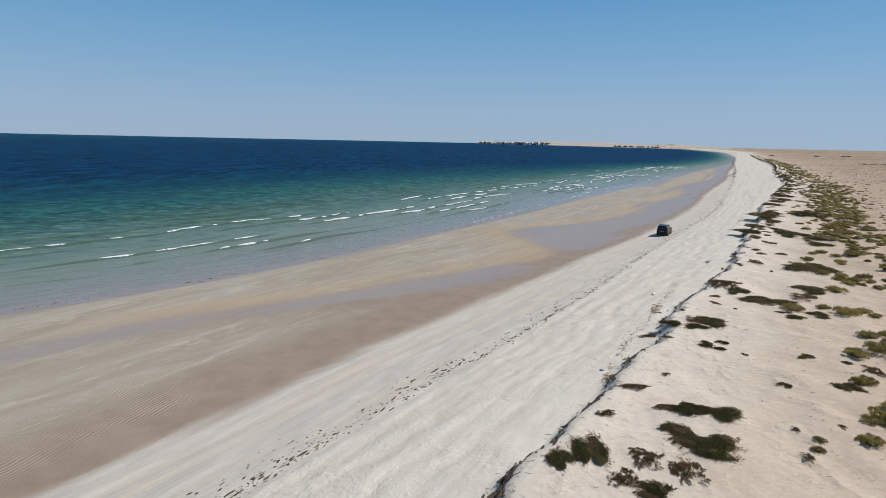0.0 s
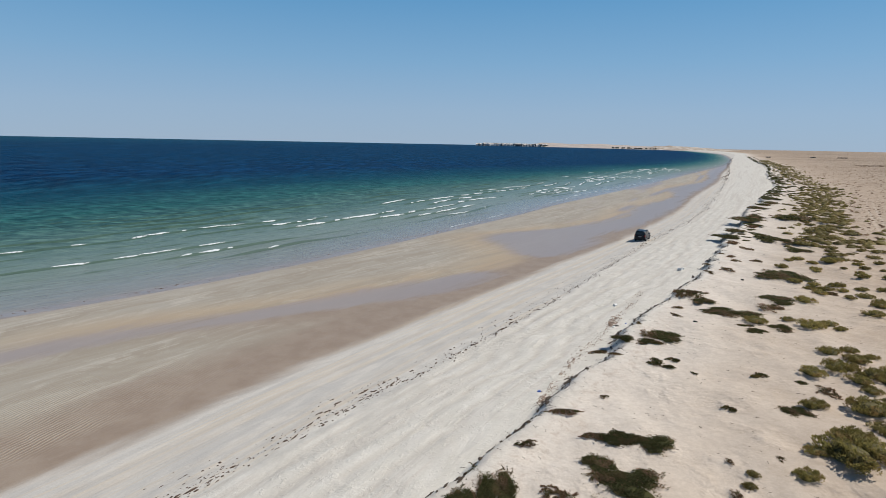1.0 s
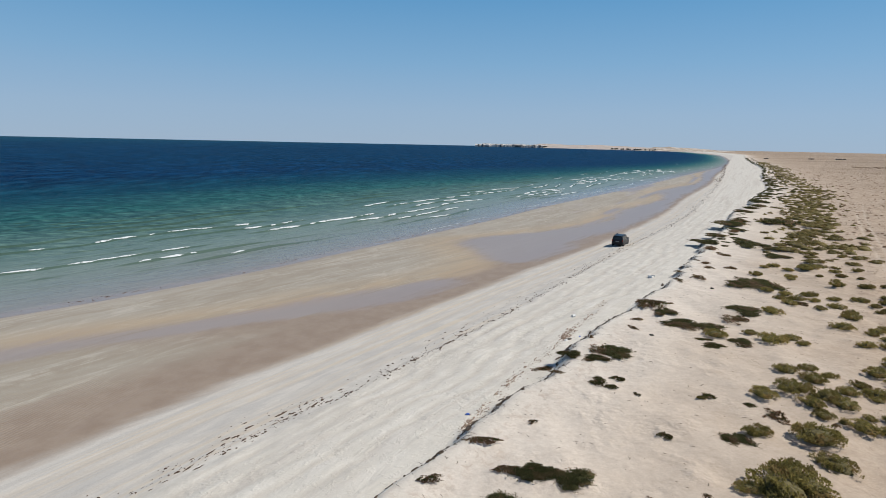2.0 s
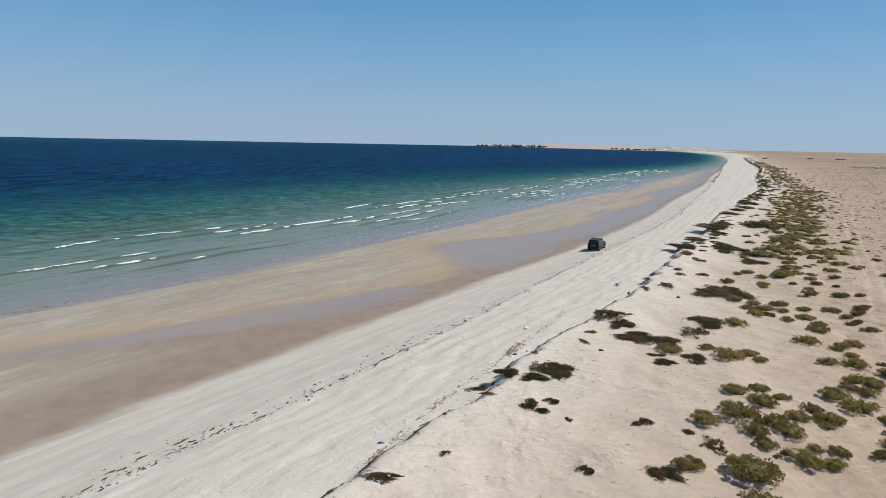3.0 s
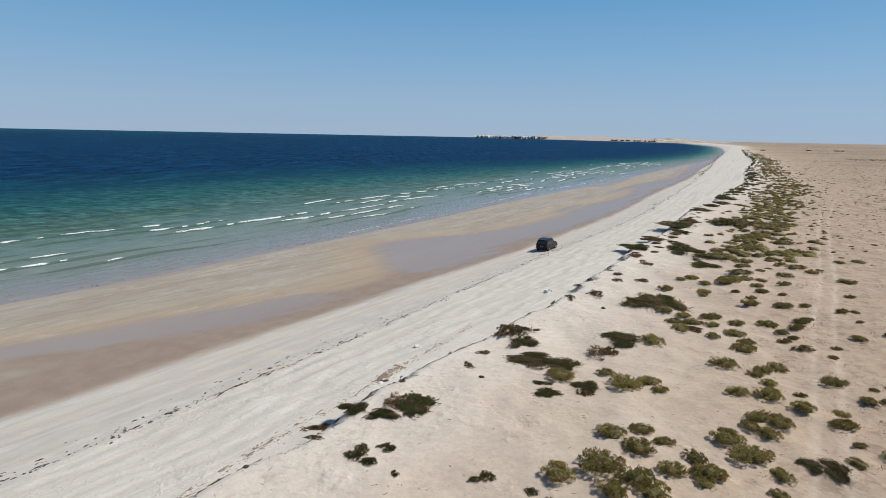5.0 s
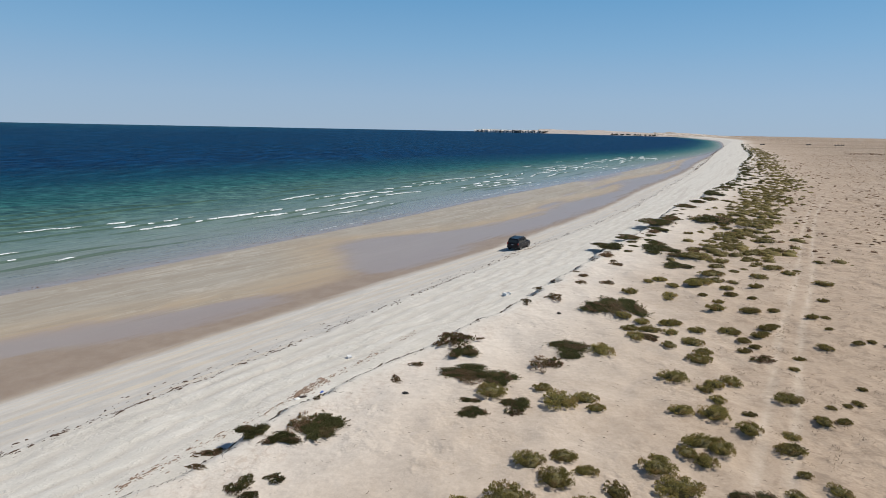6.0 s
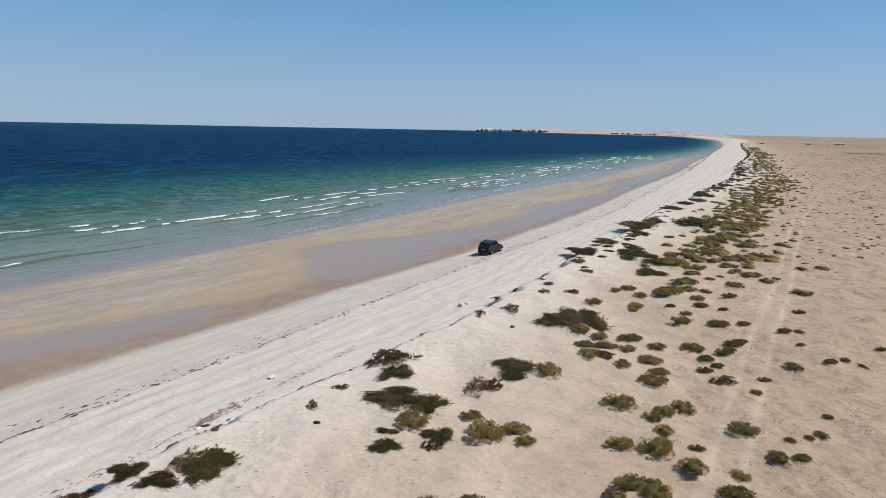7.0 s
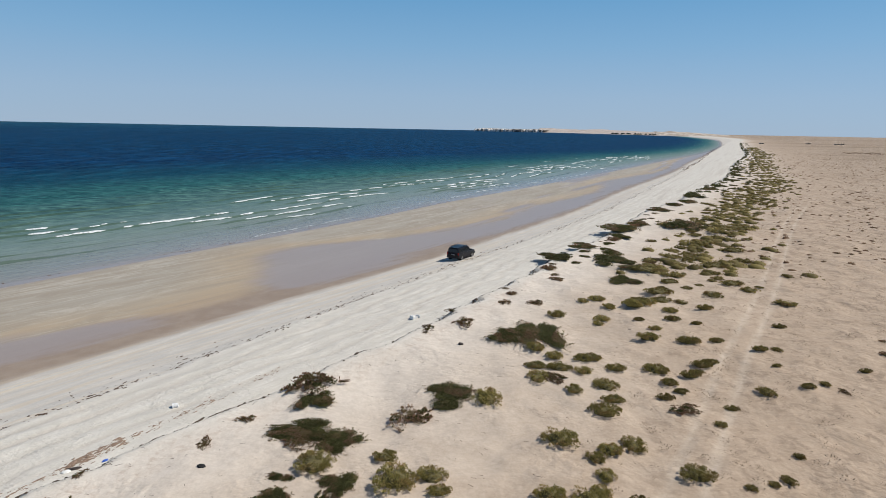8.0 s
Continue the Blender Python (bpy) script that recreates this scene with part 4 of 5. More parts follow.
# bushes further along: a dense belt behind the dune's edge, thinning out into the desert
taken = [(x, y, w) for x, y, w, *_ in (*MATS, *DRY_MATS, *BUSHES, *LOW_SHRUBS, *BUSHES_FAR)]


def free(x, y, w):
    return all((x - a) ** 2 + (y - b) ** 2 > (0.5 * (w + c)) ** 2 for a, b, c in taken)


belt, edge_mats, sparse = [(x, y, w * 1.1, w * 0.9, min(0.6 * w, 1.3), 0) for x, y, w in BUSHES_FAR], [], []
while len(belt) < 150:
    y = 76 + 156 * rng.random() ** 1.1
    d = rng.gauss(16.0, 3.6) * (1 - 0.2 * (y - 62) / 170)
    x = float(crest_x(y)) + d / float(lean_of(crest_x, y))
    w = rng.uniform(0.9, 2.4)
    if d > 6 and free(x, y, w * 0.8):
        taken.append((x, y, w))
        belt.append((x, y, w * 1.15, w, min(0.6 * w, 1.1), rng.uniform(0, 360)))
while len(edge_mats) < 26:
    y = 95 + 230 * rng.random()
    d = rng.choice((rng.uniform(1.3, 2.6), rng.uniform(2.5, 11)))
    x = float(crest_at(y)) + d / float(lean_of(crest_x, y))
    w = rng.uniform(2.0, 4.5)
    if free(x, y, w * 0.7):
        taken.append((x, y, w))
        edge_mats.append((x, y, w, w * 1.5, w, rng.uniform(-25, 25)))
crest_plants = []
while len(crest_plants) < 22:
    y = 72 + 70 * rng.random()
    d = rng.uniform(0.6, 2.8)
    x = float(crest_at(y)) + d / float(lean_of(crest_x, y))
    w = rng.uniform(0.6, 1.7)
    if free(x, y, w * 0.8):
        taken.append((x, y, w))
        crest_plants.append((x, y, w * 1.3, w, w, rng.uniform(-30, 30)))
place_plants([dry_mats[0], far_mats[0], dry_mats[1], dry_kinds[0], far_mats[1]], crest_plants, rng)
while len(sparse) < 70:
    y = rng.uniform(62, 130)
    d = rng.uniform(28, 80)
    x = float(crest_x(y)) + d / float(lean_of(crest_x, y))
    w = rng.uniform(0.35, 0.95)
    if free(x, y, w + 1.2):
        taken.append((x, y, w))
        sparse.append((x, y, w * 1.2, w, w * 0.8, rng.uniform(0, 360)))
place_plants(low, belt, rng)
place_plants(far_mats, edge_mats, rng)
place_plants([low[0], dry_kinds[0], low[1], tuft_kinds[0], dry_kinds[1]], sparse, rng)
for root in (*mats, *sprigs, *far_mats, *dry_mats, *bushes, *low, *low_shrubs, *dry_kinds, *tuft_kinds):
    drop_kind(root)


def scrub(name, label, count, y_of, d_of, w_of, mat, blades, solid=True):
    """Plants too many to count, as one mesh of leafy clumps."""
    rng = random.Random(len(name))
    pts = []
    while len(pts) < count:
        y = y_of(rng)
        pts.append((float(y), d_of(rng, y), w_of(rng)))
    ys, ds = np.array([p[0] for p in pts]), np.array([p[1] for p in pts])
    xs = crest_x(ys) + ds / lean_of(crest_x, ys)
    zs = ground_z(xs, ys)
    verts, faces = [], []
    for (y, d, w), x, z in zip(pts, xs, zs):
        n, k, long, a0 = len(verts), 7, rng.uniform(1.0, 1.5), rng.uniform(-0.9, 0.3)
        if solid:
            for rad, h in ((0.38, -0.03), (0.30, 0.09), (0.15, 0.15)):
                for i in range(k):
                    a, r = i * 6.283 / k, rad * w * rng.uniform(0.75, 1.15)
                    u, v = r * long * math.cos(a), r * math.sin(a)
                    verts.append((x + u * math.cos(a0) - v * math.sin(a0), y + u * math.sin(a0) + v * math.cos(a0), z + h * w * rng.uniform(0.8, 1.3)))
            for ring in (0, 1):
                for i in range(k):
                    faces.append((n + ring * k + i, n + ring * k + (i + 1) % k, n + ring * k + k + (i + 1) % k, n + ring * k + k + i))
            faces.append(tuple(n + 2 * k + i for i in range(k)))
        for _ in range(blades):
            a, r, up = rng.uniform(0, 6.283), rng.random() ** 0.8 * w * 0.5, rng.random()
            at = Vector((x + r * math.cos(a), y + r * math.sin(a), z + 0.32 * w * up * (1 - (2 * r / w) ** 2) - 0.02))
            way = Vector((math.cos(a) * r / w, math.sin(a) * r / w, 0.25 + 0.4 * rng.random())).normalized()
            side = way.cross(Vector((rng.uniform(-0.6, 0.6), rng.uniform(-0.6, 0.6), 1))).normalized()
            k = min(w * 0.12, 0.16) * rng.uniform(0.6, 1.2) * (1 if solid else 0.95)
            leaf(verts, faces, at, way, side, k, k * (0.3 if solid else 0.2))
    return tagged(new(name, mesh_of(name, verts, faces, mat, False)), label, "scrub", kind="stuff")


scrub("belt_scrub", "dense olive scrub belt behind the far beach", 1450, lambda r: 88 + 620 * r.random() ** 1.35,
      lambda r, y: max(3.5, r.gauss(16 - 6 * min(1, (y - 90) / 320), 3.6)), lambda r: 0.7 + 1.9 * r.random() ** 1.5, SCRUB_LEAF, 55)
scrub("edge_scrub", "dark creeping plants along the far dune edge", 420, lambda r: 170 + 800 * r.random() ** 1.3,
      lambda r, y: r.choice((r.uniform(-0.6, 1.4), r.uniform(-0.5, 2.5), r.uniform(1, 10))), lambda r: r.uniform(0.9, 2.3), MAT_LEAF, 110)
scrub("desert_scrub", "sparse brown dwarf shrubs scattered over the desert plain", 4200, lambda r: 30 + 150 * r.random() ** 0.9,
      lambda r, y: 17 + (40 + y * 0.6) * r.random(), lambda r: 0.35 + 0.75 * r.random() ** 1.6, TWIG_LEAF, 26, False)
scrub("far_desert_scrub", "small brown shrubs dotting the far desert plain", 5500, lambda r: 90 + 420 * r.random(),
      lambda r, y: 19 + (45 + y * 0.65) * r.random() ** 1.1, lambda r: 0.3 + 0.8 * r.random() ** 1.8, DRY_LEAF, 7)
scrub("plain_scrub", "dark brown scrub patch far out on the plain", 900, lambda r: r.gauss(545, 13),
      lambda r, y: r.uniform(80, 330), lambda r: r.uniform(0.8, 1.8), DRY_LEAF, 24)


def strands(name, label, count, y_of, d_of, long_of, mat, seed, turn):
    """Thin dead stems and roots lying on the sand, as one mesh."""
    rng = random.Random(seed)
    rows = []
    while len(rows) < count:
        y = y_of(rng)
        rows.append((y, d_of(rng, y), long_of(rng), turn(rng)))
    ys = np.array([r[0] for r in rows])
    xs = crest_x(ys) + np.array([r[1] for r in rows]) / lean_of(crest_x, ys)
    lines = []
    for (y, d, long, a), x in zip(rows, xs):
        lines.append([(x, y)])
        for _ in range(3):
            a += rng.uniform(-0.6, 0.6)
            lines[-1].append((lines[-1][-1][0] + math.cos(a) * long / 3, lines[-1][-1][1] + math.sin(a) * long / 3))
    flat = np.array(lines)
    zs = ground_z(flat[..., 0], flat[..., 1])
    verts, faces = [], []
    for pts, heights in zip(lines, zs):
        thick = rng.uniform(0.007, 0.014)
        for k in range(3):
            a, b = Vector((*pts[k], heights[k] + 0.008)), Vector((*pts[k + 1], heights[k + 1] + 0.008))
            twig(verts, faces, a, b, thick)
    return tagged(new(name, mesh_of(name, verts, faces, mat)), label, "twigs", kind="stuff")


strands("dune_twigs", "small dead twigs lying on the dune sand", 1100, lambda r: r.uniform(17, 80), lambda r, y: r.uniform(0.5, 34),
        lambda r: r.uniform(0.06, 0.3), ROOT, 5, lambda r: r.uniform(-1.2, 1.0))
strands("edge_roots", "dark roots along the dune's broken edge", 1500, lambda r: 16 + 125 * r.random() ** 1.4,
        lambda r, y: r.gauss(-0.1, 0.33) + float(crest_at(y) - crest_x(y)) * 0.84, lambda r: r.uniform(0.12, 0.42), ROOT, 6, lambda r: r.choice((1.0, 2.6, -0.5)) + r.uniform(-0.5, 0.5))


# ---- seaweed, litter ----
def weed_line(name, label, line, count, y_lo, y_hi, spread, size, mat, seed, clumpy=True):
    """Washed-up weed: small ragged lumps strewn along a tide line."""
    rng = random.Random(seed)
    ys, ds, ws = [], [], []
    while len(ys) < count:
        y = y_lo + (y_hi - y_lo) * rng.random() ** 1.5
        if clumpy and noise.noise(Vector((y * 0.35, seed, 0))) + 0.5 * noise.noise(Vector((y * 1.3, seed, 2))) < rng.uniform(-0.55, 0.25):
            continue
        d = rng.gauss(0, 0.22) if rng.random() < 0.6 else -abs(rng.gauss(0, spread))
        ys.append(y), ds.append(d), ws.append(size * rng.choice((0.4, 0.6, 0.8, 1.0, 1.8)) * rng.uniform(0.7, 1.3))
    ys, ds = np.array(ys), np.array(ds)
    wiggle = (0.7 * bumps(ys / 11, ys * 0, seed) + 0.25 * bumps(ys / 2.7, ys * 0, seed + 1)) * (name != "edge_turf")
    xs = line(ys) + (ds + wiggle) / lean_of(line, ys)
    ys = ys + 0.4 * np.array([rng.uniform(-1, 1) for _ in ys])
    zs = ground_z(xs, ys)
    verts, faces = [], []
    for x, y, z, w in zip(xs, ys, zs, ws):
        n, long, turn = len(verts), w * rng.choice((0.8, 1.0, 1.4, 2.0, 3.2)) * rng.uniform(0.8, 1.2), math.atan2(1.0, 0.63) + rng.uniform(-0.3, 0.3)
        c, s = math.cos(turn), math.sin(turn)
        k = 8
        for ring, (rad, h) in enumerate(((1.0, -0.01), (0.7, 0.5), (0.25, 0.9))):
            for i in range(k):
                a = i * 6.283 / k
                r = rad * rng.uniform(0.55, 1.25)
                u, v = long * 0.5 * r * math.cos(a), w * 0.3 * r * math.sin(a)
                verts.append((x + u * c - v * s, y + u * s + v * c, z + max(h * w * 0.22 * rng.uniform(0.5, 1.2), -0.01)))
        for ring in range(2):
            for i in range(k):
                j = (i + 1) % k
                faces.append((n + ring * k + i, n + ring * k + j, n + ring * k + k + j, n + ring * k + k + i))
        faces.append(tuple(n + 2 * k + i for i in range(k)))
    return tagged(new(name, mesh_of(name, verts, faces, mat)), label, "seaweed", kind="stuff")


weed_line("tide_wrack", "dark brown dried seaweed strewn along the tide line", wrack_x, 4200, 16, 330, 0.9, 0.125, WEED, 3)
weed_line("edge_turf", "dark brown matted roots along the dune's broken edge", lambda y: crest_at(y) - 0.3 / lean_of(crest_x, y), 2600, 15, 150, 0.12, 0.2, ROOT, 14)
weed_line("far_wrack", "dark seaweed along the tide line far up the beach", wrack_x, 1300, 300, 900, 1.4, 0.42, WEED, 4)
weed_line("shore_weed", "thin broken line of dark weed at the water's edge", lambda y: shore_x(y) + 0.6, 900, 30, 190, 0.12, 0.15, WEED, 5)
debris_x = curve([34, 41, 45, 50.5, 54.4, 62], [12.6, 17.1, 19.8, 23.2, 25.7, 30.4])
weed_line("debris_line", "thin broken line of brown dried weed below the dune", debris_x, 900, 34, 62, 0.1, 0.085, WEED_DRY, 8)
weed_line("debris_band", "brown dried weed heap below the dune", debris_x, 360, 49.6, 52.2, 0.16, 0.11, WEED_DRY, 9, False)


# ---- breaking waves ----
def breaker_mesh(ys, offs, wide, seed):
    """A run of white water along a crest: steep and thick in front, a thin ragged veil behind; thin at its ends."""
    rng = random.Random(seed)
    lean = lean_of(shore_x, ys)
    base = shore_x(ys)
    n, verts, faces = len(ys), [], []
    cx, cy = float(base[n // 2] - offs[n // 2] / lean[n // 2]), float(ys[n // 2])
    for i in range(n):
        t = i / (n - 1)
        fat = wide * min(1.0, 5 * t, 5 * (1 - t) + 0.02) ** 0.7 * max(0.25, 0.85 + 0.9 * noise.noise(Vector((ys[i] * 0.9, seed * 3.1, 0))))
        for v, h in ((-0.42 - 0.3 * rng.random(), -0.02), (-0.28, 0.30), (0.0, 0.38), (0.35, 0.16), (0.6 + 0.9 * rng.random(), -0.02)):
            o = float(offs[i]) + v * fat
            z = 0.035 + float(swell(np.array(o), np.array(ys[i]))) + h * fat * (0.7 + 0.6 * rng.random()) * 0.45
            verts.append((float(base[i] - o / lean[i]) - cx, float(ys[i]) - cy, z))
    for i in range(n - 1):
        for k in range(4):
            a = i * 5 + k
            faces.append((a, a + 1, a + 6, a + 5))
    return mesh_of("breaker", verts, faces, FOAM, False), cx, cy


def build_breakers():
    rng = random.Random(12)
    made = 0
    for k in range(0, 9):
        y = 34.0 + rng.uniform(0, 5)
        while y < 430:
            grow = 1 + y / 160
            long = rng.choice((0.6, 1.0, 1.8, 2.6, 4.0, 6.5)) * grow * rng.uniform(0.8, 1.2)
            ys = np.linspace(y, y + long, max(6, int(long / (0.3 * grow))))
            offs = np.full(len(ys), WAVE * (k + 0.25))
            for _ in range(8):
                offs = WAVE * (k + 0.25) - wave_bend(offs, ys)
            offs = offs - 0.25 + 0.12 * bumps(ys / 1.3, ys * 0, 70 + k)
            middle = float(offs[len(offs) // 2])
            force = float(wave_size(offs, ys).mean()) + (0.15 if 17 < middle < 37 else 0.0 if middle < 12 else -0.35 if middle > 39 else 0) + (0.12 if y > 150 else 0) + (0.85 if middle < 5 else 0.1 if middle < 9 else 0)
            if force > 0.66 + 0.33 * rng.random() and middle > 0.9:
                wide = rng.uniform(0.17, 0.30) * (0.28 if middle < 5 else 0.5 if middle < 8 else 0.6 if middle < 14 else 1.0) * (1 + y / 400) * min(1.0, 0.5 + long / 6)
                data, cx, cy = breaker_mesh(ys, offs, wide, made)
                ob = new("breaker", data)
                ob.location = (cx, cy, 0)
                tagged(ob, "white foam crest of a small breaking wave", "wave", "breaking waves along the shore")
                made += 1
            y += long * rng.uniform(0.9, 1.25) + rng.uniform(0.2, 1.5) * grow
    # far white water, too small to count
    verts, faces = [], []
    for _ in range(110):
        y = 300 + 1100 * rng.random() ** 1.4
        off = rng.uniform(5, 34) if rng.random() < 0.9 else rng.uniform(34, 60)
        lean = float(lean_of(shore_x, y))
        x = float(shore_x(y)) - off / lean
        tx, ty = float(shore_x(y + 2) - shore_x(y - 2)) / 4 * lean, lean
        long, wide, n = rng.uniform(3, 12), rng.uniform(0.18, 0.4), len(verts)
        for t in (-0.5, -0.2, 0.15, 0.5):
            w = wide * (1 - abs(t) * 1.8)
            verts += [(x + tx * t * long - ty * w, y + ty * t * long + tx * w, 0.06), (x + tx * t * long, y + ty * t * long, 0.18), (x + tx * t * long + ty * w, y + ty * t * long - tx * w, 0.06)]
        for i in range(3):
            a = n + i * 3
            faces += [(a, a + 3, a + 4, a + 1), (a + 1, a + 4, a + 5, a + 2)]
    tagged(new("far_foam", mesh_of("far_foam", verts, faces, FOAM)), "white foam crests far along the bay", "foam", kind="stuff")


build_breakers()


# ---- off-road car ----
PAINT = Shader("car_paint", 0.3)
PAINT.bsdf.inputs["Specular IOR Level"].default_value = 0.25
PAINT.bsdf.inputs["Coat Weight"].default_value = 0.08
PAINT = PAINT.done(PAINT.mix(PAINT.span(PAINT.noise(PAINT.place(), 3.0, 5), 0.5, 0.75), (0.003, 0.004, 0.009), (0.006, 0.007, 0.011)))
GLASS = plain("dark_glass", (0.012, 0.014, 0.016), 0.06, 0.05)
RUBBER = plain("rubber", (0.014, 0.014, 0.014), 0.85, 0.3, 12.0)
TRIM = plain("black_trim", (0.010, 0.010, 0.012), 0.6, 0.2, 10.0)
ALLOY = plain("alloy", (0.55, 0.55, 0.56), 0.3, 0.15, 8.0, 0.0, 0.9)
RED_LAMP = plain("tail_lamp_red", (0.25, 0.012, 0.01), 0.15, 0.1)
CLEAR_LAMP = plain("headlamp_clear", (0.6, 0.62, 0.64), 0.1, 0.1)
PLATE = plain("plate", (0.6, 0.6, 0.58), 0.5, 0.1)
BAR = plain("plate_bar", (0.05, 0.05, 0.06), 0.6, 0.1)


def loft(sections):
    """A closed body from rings of equal length."""
    bm = bmesh.new()
    rings = [[bm.verts.new(v) for v in ring] for ring in sections]
    for a, b in zip(rings, rings[1:]):
        for i in range(len(a)):
            j = (i + 1) % len(a)
            bm.faces.new((a[i], a[j], b[j], b[i]))
    bm.faces.new(rings[0][::-1])
    bm.faces.new(rings[-1])
    bmesh.ops.recalc_face_normals(bm, faces=bm.faces)
    return bm


def block(x0, x1, y0, y1, z0, z1, bevel=0.02):
    bm = bmesh.new()
    bmesh.ops.create_cube(bm, size=1.0, matrix=Matrix.Translation(((x0 + x1) / 2, (y0 + y1) / 2, (z0 + z1) / 2)) @ Matrix.Diagonal((x1 - x0, y1 - y0, z1 - z0, 1)))
    bmesh.ops.bevel(bm, geom=bm.edges[:], offset=bevel, segments=2, affect="EDGES")
    return bm


def slab(quad, out, thick=0.012):
    """A thin pane on four corners, standing proud by its thickness."""
    quad, out = [Vector(q) for q in quad], Vector(out).normalized() * thick
    return loft([[tuple(q - out) for q in quad], [tuple(q + out) for q in quad]])


def drum(radius, half, inner, steps_round=28):
    """A wheel's ring or disc about the x axis."""
    sec = []
    for x, r in ((-half, inner), (-half, radius * 0.93), (-half * 0.75, radius), (half * 0.75, radius), (half, radius * 0.93), (half, inner)):
        sec.append([(x, r * math.cos(i * 6.2832 / steps_round), r * math.sin(i * 6.2832 / steps_round)) for i in range(steps_round)])
    return loft(sec)


def build_car(x, y, heading):
    """A dark estate-bodied off-roader, nose along +y, 4.85 m long and 1.9 m wide."""
    car = tagged(new("car"), "black off-road car on the pale packed sand", "car")
    # lower body, ring by ring from tail to nose
    body = []
    for yy, w, z0, z1 in ((-2.38, 0.84, 0.52, 1.02), (-2.30, 0.92, 0.42, 1.12), (-1.2, 0.945, 0.38, 1.14), (0.3, 0.945, 0.38, 1.12),
                          (1.05, 0.94, 0.38, 1.10), (1.95, 0.92, 0.40, 1.02), (2.30, 0.86, 0.45, 0.95), (2.42, 0.74, 0.52, 0.80)):
        body.append([(-w, yy, z0 + 0.06), (-w * 0.93, yy, z0), (w * 0.93, yy, z0), (w, yy, z0 + 0.06), (w * 1.0, yy, (z0 + z1) / 2), (w * 0.97, yy, z1 - 0.05),
                     (w * 0.88, yy, z1), (-w * 0.88, yy, z1), (-w * 0.97, yy, z1 - 0.05), (-w * 1.0, yy, (z0 + z1) / 2)])
    bm = loft(body)
    bmesh.ops.bevel(bm, geom=[e for e in bm.edges if e.calc_face_angle(0) > 0.6], offset=0.03, segments=2, affect="EDGES")
    hull = part("body", from_bmesh("body", bm, PAINT), car)
    cabin = []
    for yy, wl, wh, z0, z1 in ((-2.30, 0.88, 0.74, 1.08, 1.16), (-2.22, 0.90, 0.74, 1.08, 1.70), (-1.95, 0.90, 0.75, 1.08, 1.83), (-0.6, 0.90, 0.76, 1.08, 1.87),
                               (0.25, 0.90, 0.75, 1.08, 1.84), (0.55, 0.90, 0.74, 1.06, 1.74), (1.22, 0.88, 0.80, 1.02, 1.10)):
        cabin.append([(-wl, yy, z0), (wl, yy, z0), (wh, yy, z1 - 0.05), (wh * 0.9, yy, z1), (-wh * 0.9, yy, z1), (-wh, yy, z1 - 0.05)])
    part("cabin", from_bmesh("cabin", loft(cabin), PAINT), car)

    def side_pane(name, ya, yb, yc, yd, sx):
        quad = [(sx * 0.892, ya, 1.16), (sx * 0.892, yb, 1.16), (sx * 0.785, yc, 1.68), (sx * 0.785, yd, 1.68)]
        part(name, from_bmesh(name, slab(quad, (sx, 0, 0.2), 0.014), GLASS), car, "dark tinted side window")

    for sx in (-1, 1):
        side_pane("window", -2.12, -1.28, -1.26, -2.02, sx)
        side_pane("window", -1.20, -0.42, -0.42, -1.18, sx)
        side_pane("window", -0.34, 0.92, 0.44, -0.34, sx)
        rail = part("roof_rail", from_bmesh("roof_rail", block(sx * 0.66 - 0.02, sx * 0.66 + 0.02, -1.9, 0.2, 1.90, 1.935, 0.01), TRIM), car)
        for yy in (-1.75, -0.8, 0.1):
            part("rail_foot", from_bmesh("rail_foot", block(sx * 0.66 - 0.02, sx * 0.66 + 0.02, yy, yy + 0.08, 1.80, 1.91, 0.008), TRIM), rail)
        part("mirror", from_bmesh("mirror", block(sx * 1.0 - 0.11, sx * 1.0 + 0.11, 0.86, 1.0, 1.12, 1.30, 0.03), PAINT), car)
        for yy in (-1.0, -0.06):
            part("door_handle", from_bmesh("door_handle", block(sx * 0.955 - 0.015, sx * 0.955 + 0.015, yy, yy + 0.18, 0.98, 1.01, 0.006), ALLOY), car, "bright door handle")
        part("sill", from_bmesh("sill", block(sx * 0.93 - 0.06, sx * 0.93 + 0.06, -0.95, 1.0, 0.34, 0.44, 0.02), TRIM), car, "black side step")
        part("tail_lamp", from_bmesh("tail_lamp", block(sx * 0.83 - 0.08, sx * 0.83 + 0.08, -2.385, -2.26, 0.90, 1.22, 0.02), RED_LAMP), car, "red tail lamp")
        part("headlamp", from_bmesh("headlamp", block(sx * 0.68 - 0.13, sx * 0.68 + 0.13, 2.24, 2.37, 0.78, 0.93, 0.03), CLEAR_LAMP), car, "clear headlamp")
        for yy in (-1.42, 1.42):
            tyre = part("wheel", from_bmesh("wheel", drum(0.385, 0.125, 0.24), RUBBER), car, "black off-road tyre", pose(sx * 0.83, yy, 0.385))
            part("rim", from_bmesh("rim", drum(0.25, 0.105, 0.05), ALLOY), tyre, "silver wheel rim", pose(sx * 0.025, 0, 0))
            for k in range(5):
                spoke = block(-0.012, 0.012, -0.03, 0.03, 0.04, 0.235, 0.006)
                part("spoke", from_bmesh("spoke", spoke, TRIM), tyre, "", pose(sx * 0.132, 0, 0, 72 * k))
            arch = part("wheel_arch", from_bmesh("wheel_arch", drum(0.46, 0.03, 0.40), TRIM), car, "black wheel arch flare", pose(sx * 0.925, yy, 0.40))
    part("rear_window", from_bmesh("rear_window", slab([(-0.70, -2.285, 1.22), (0.70, -2.285, 1.22), (0.62, -2.225, 1.66), (-0.62, -2.225, 1.66)], (0, -1, 0.2), 0.016), GLASS), car, "dark rear window")
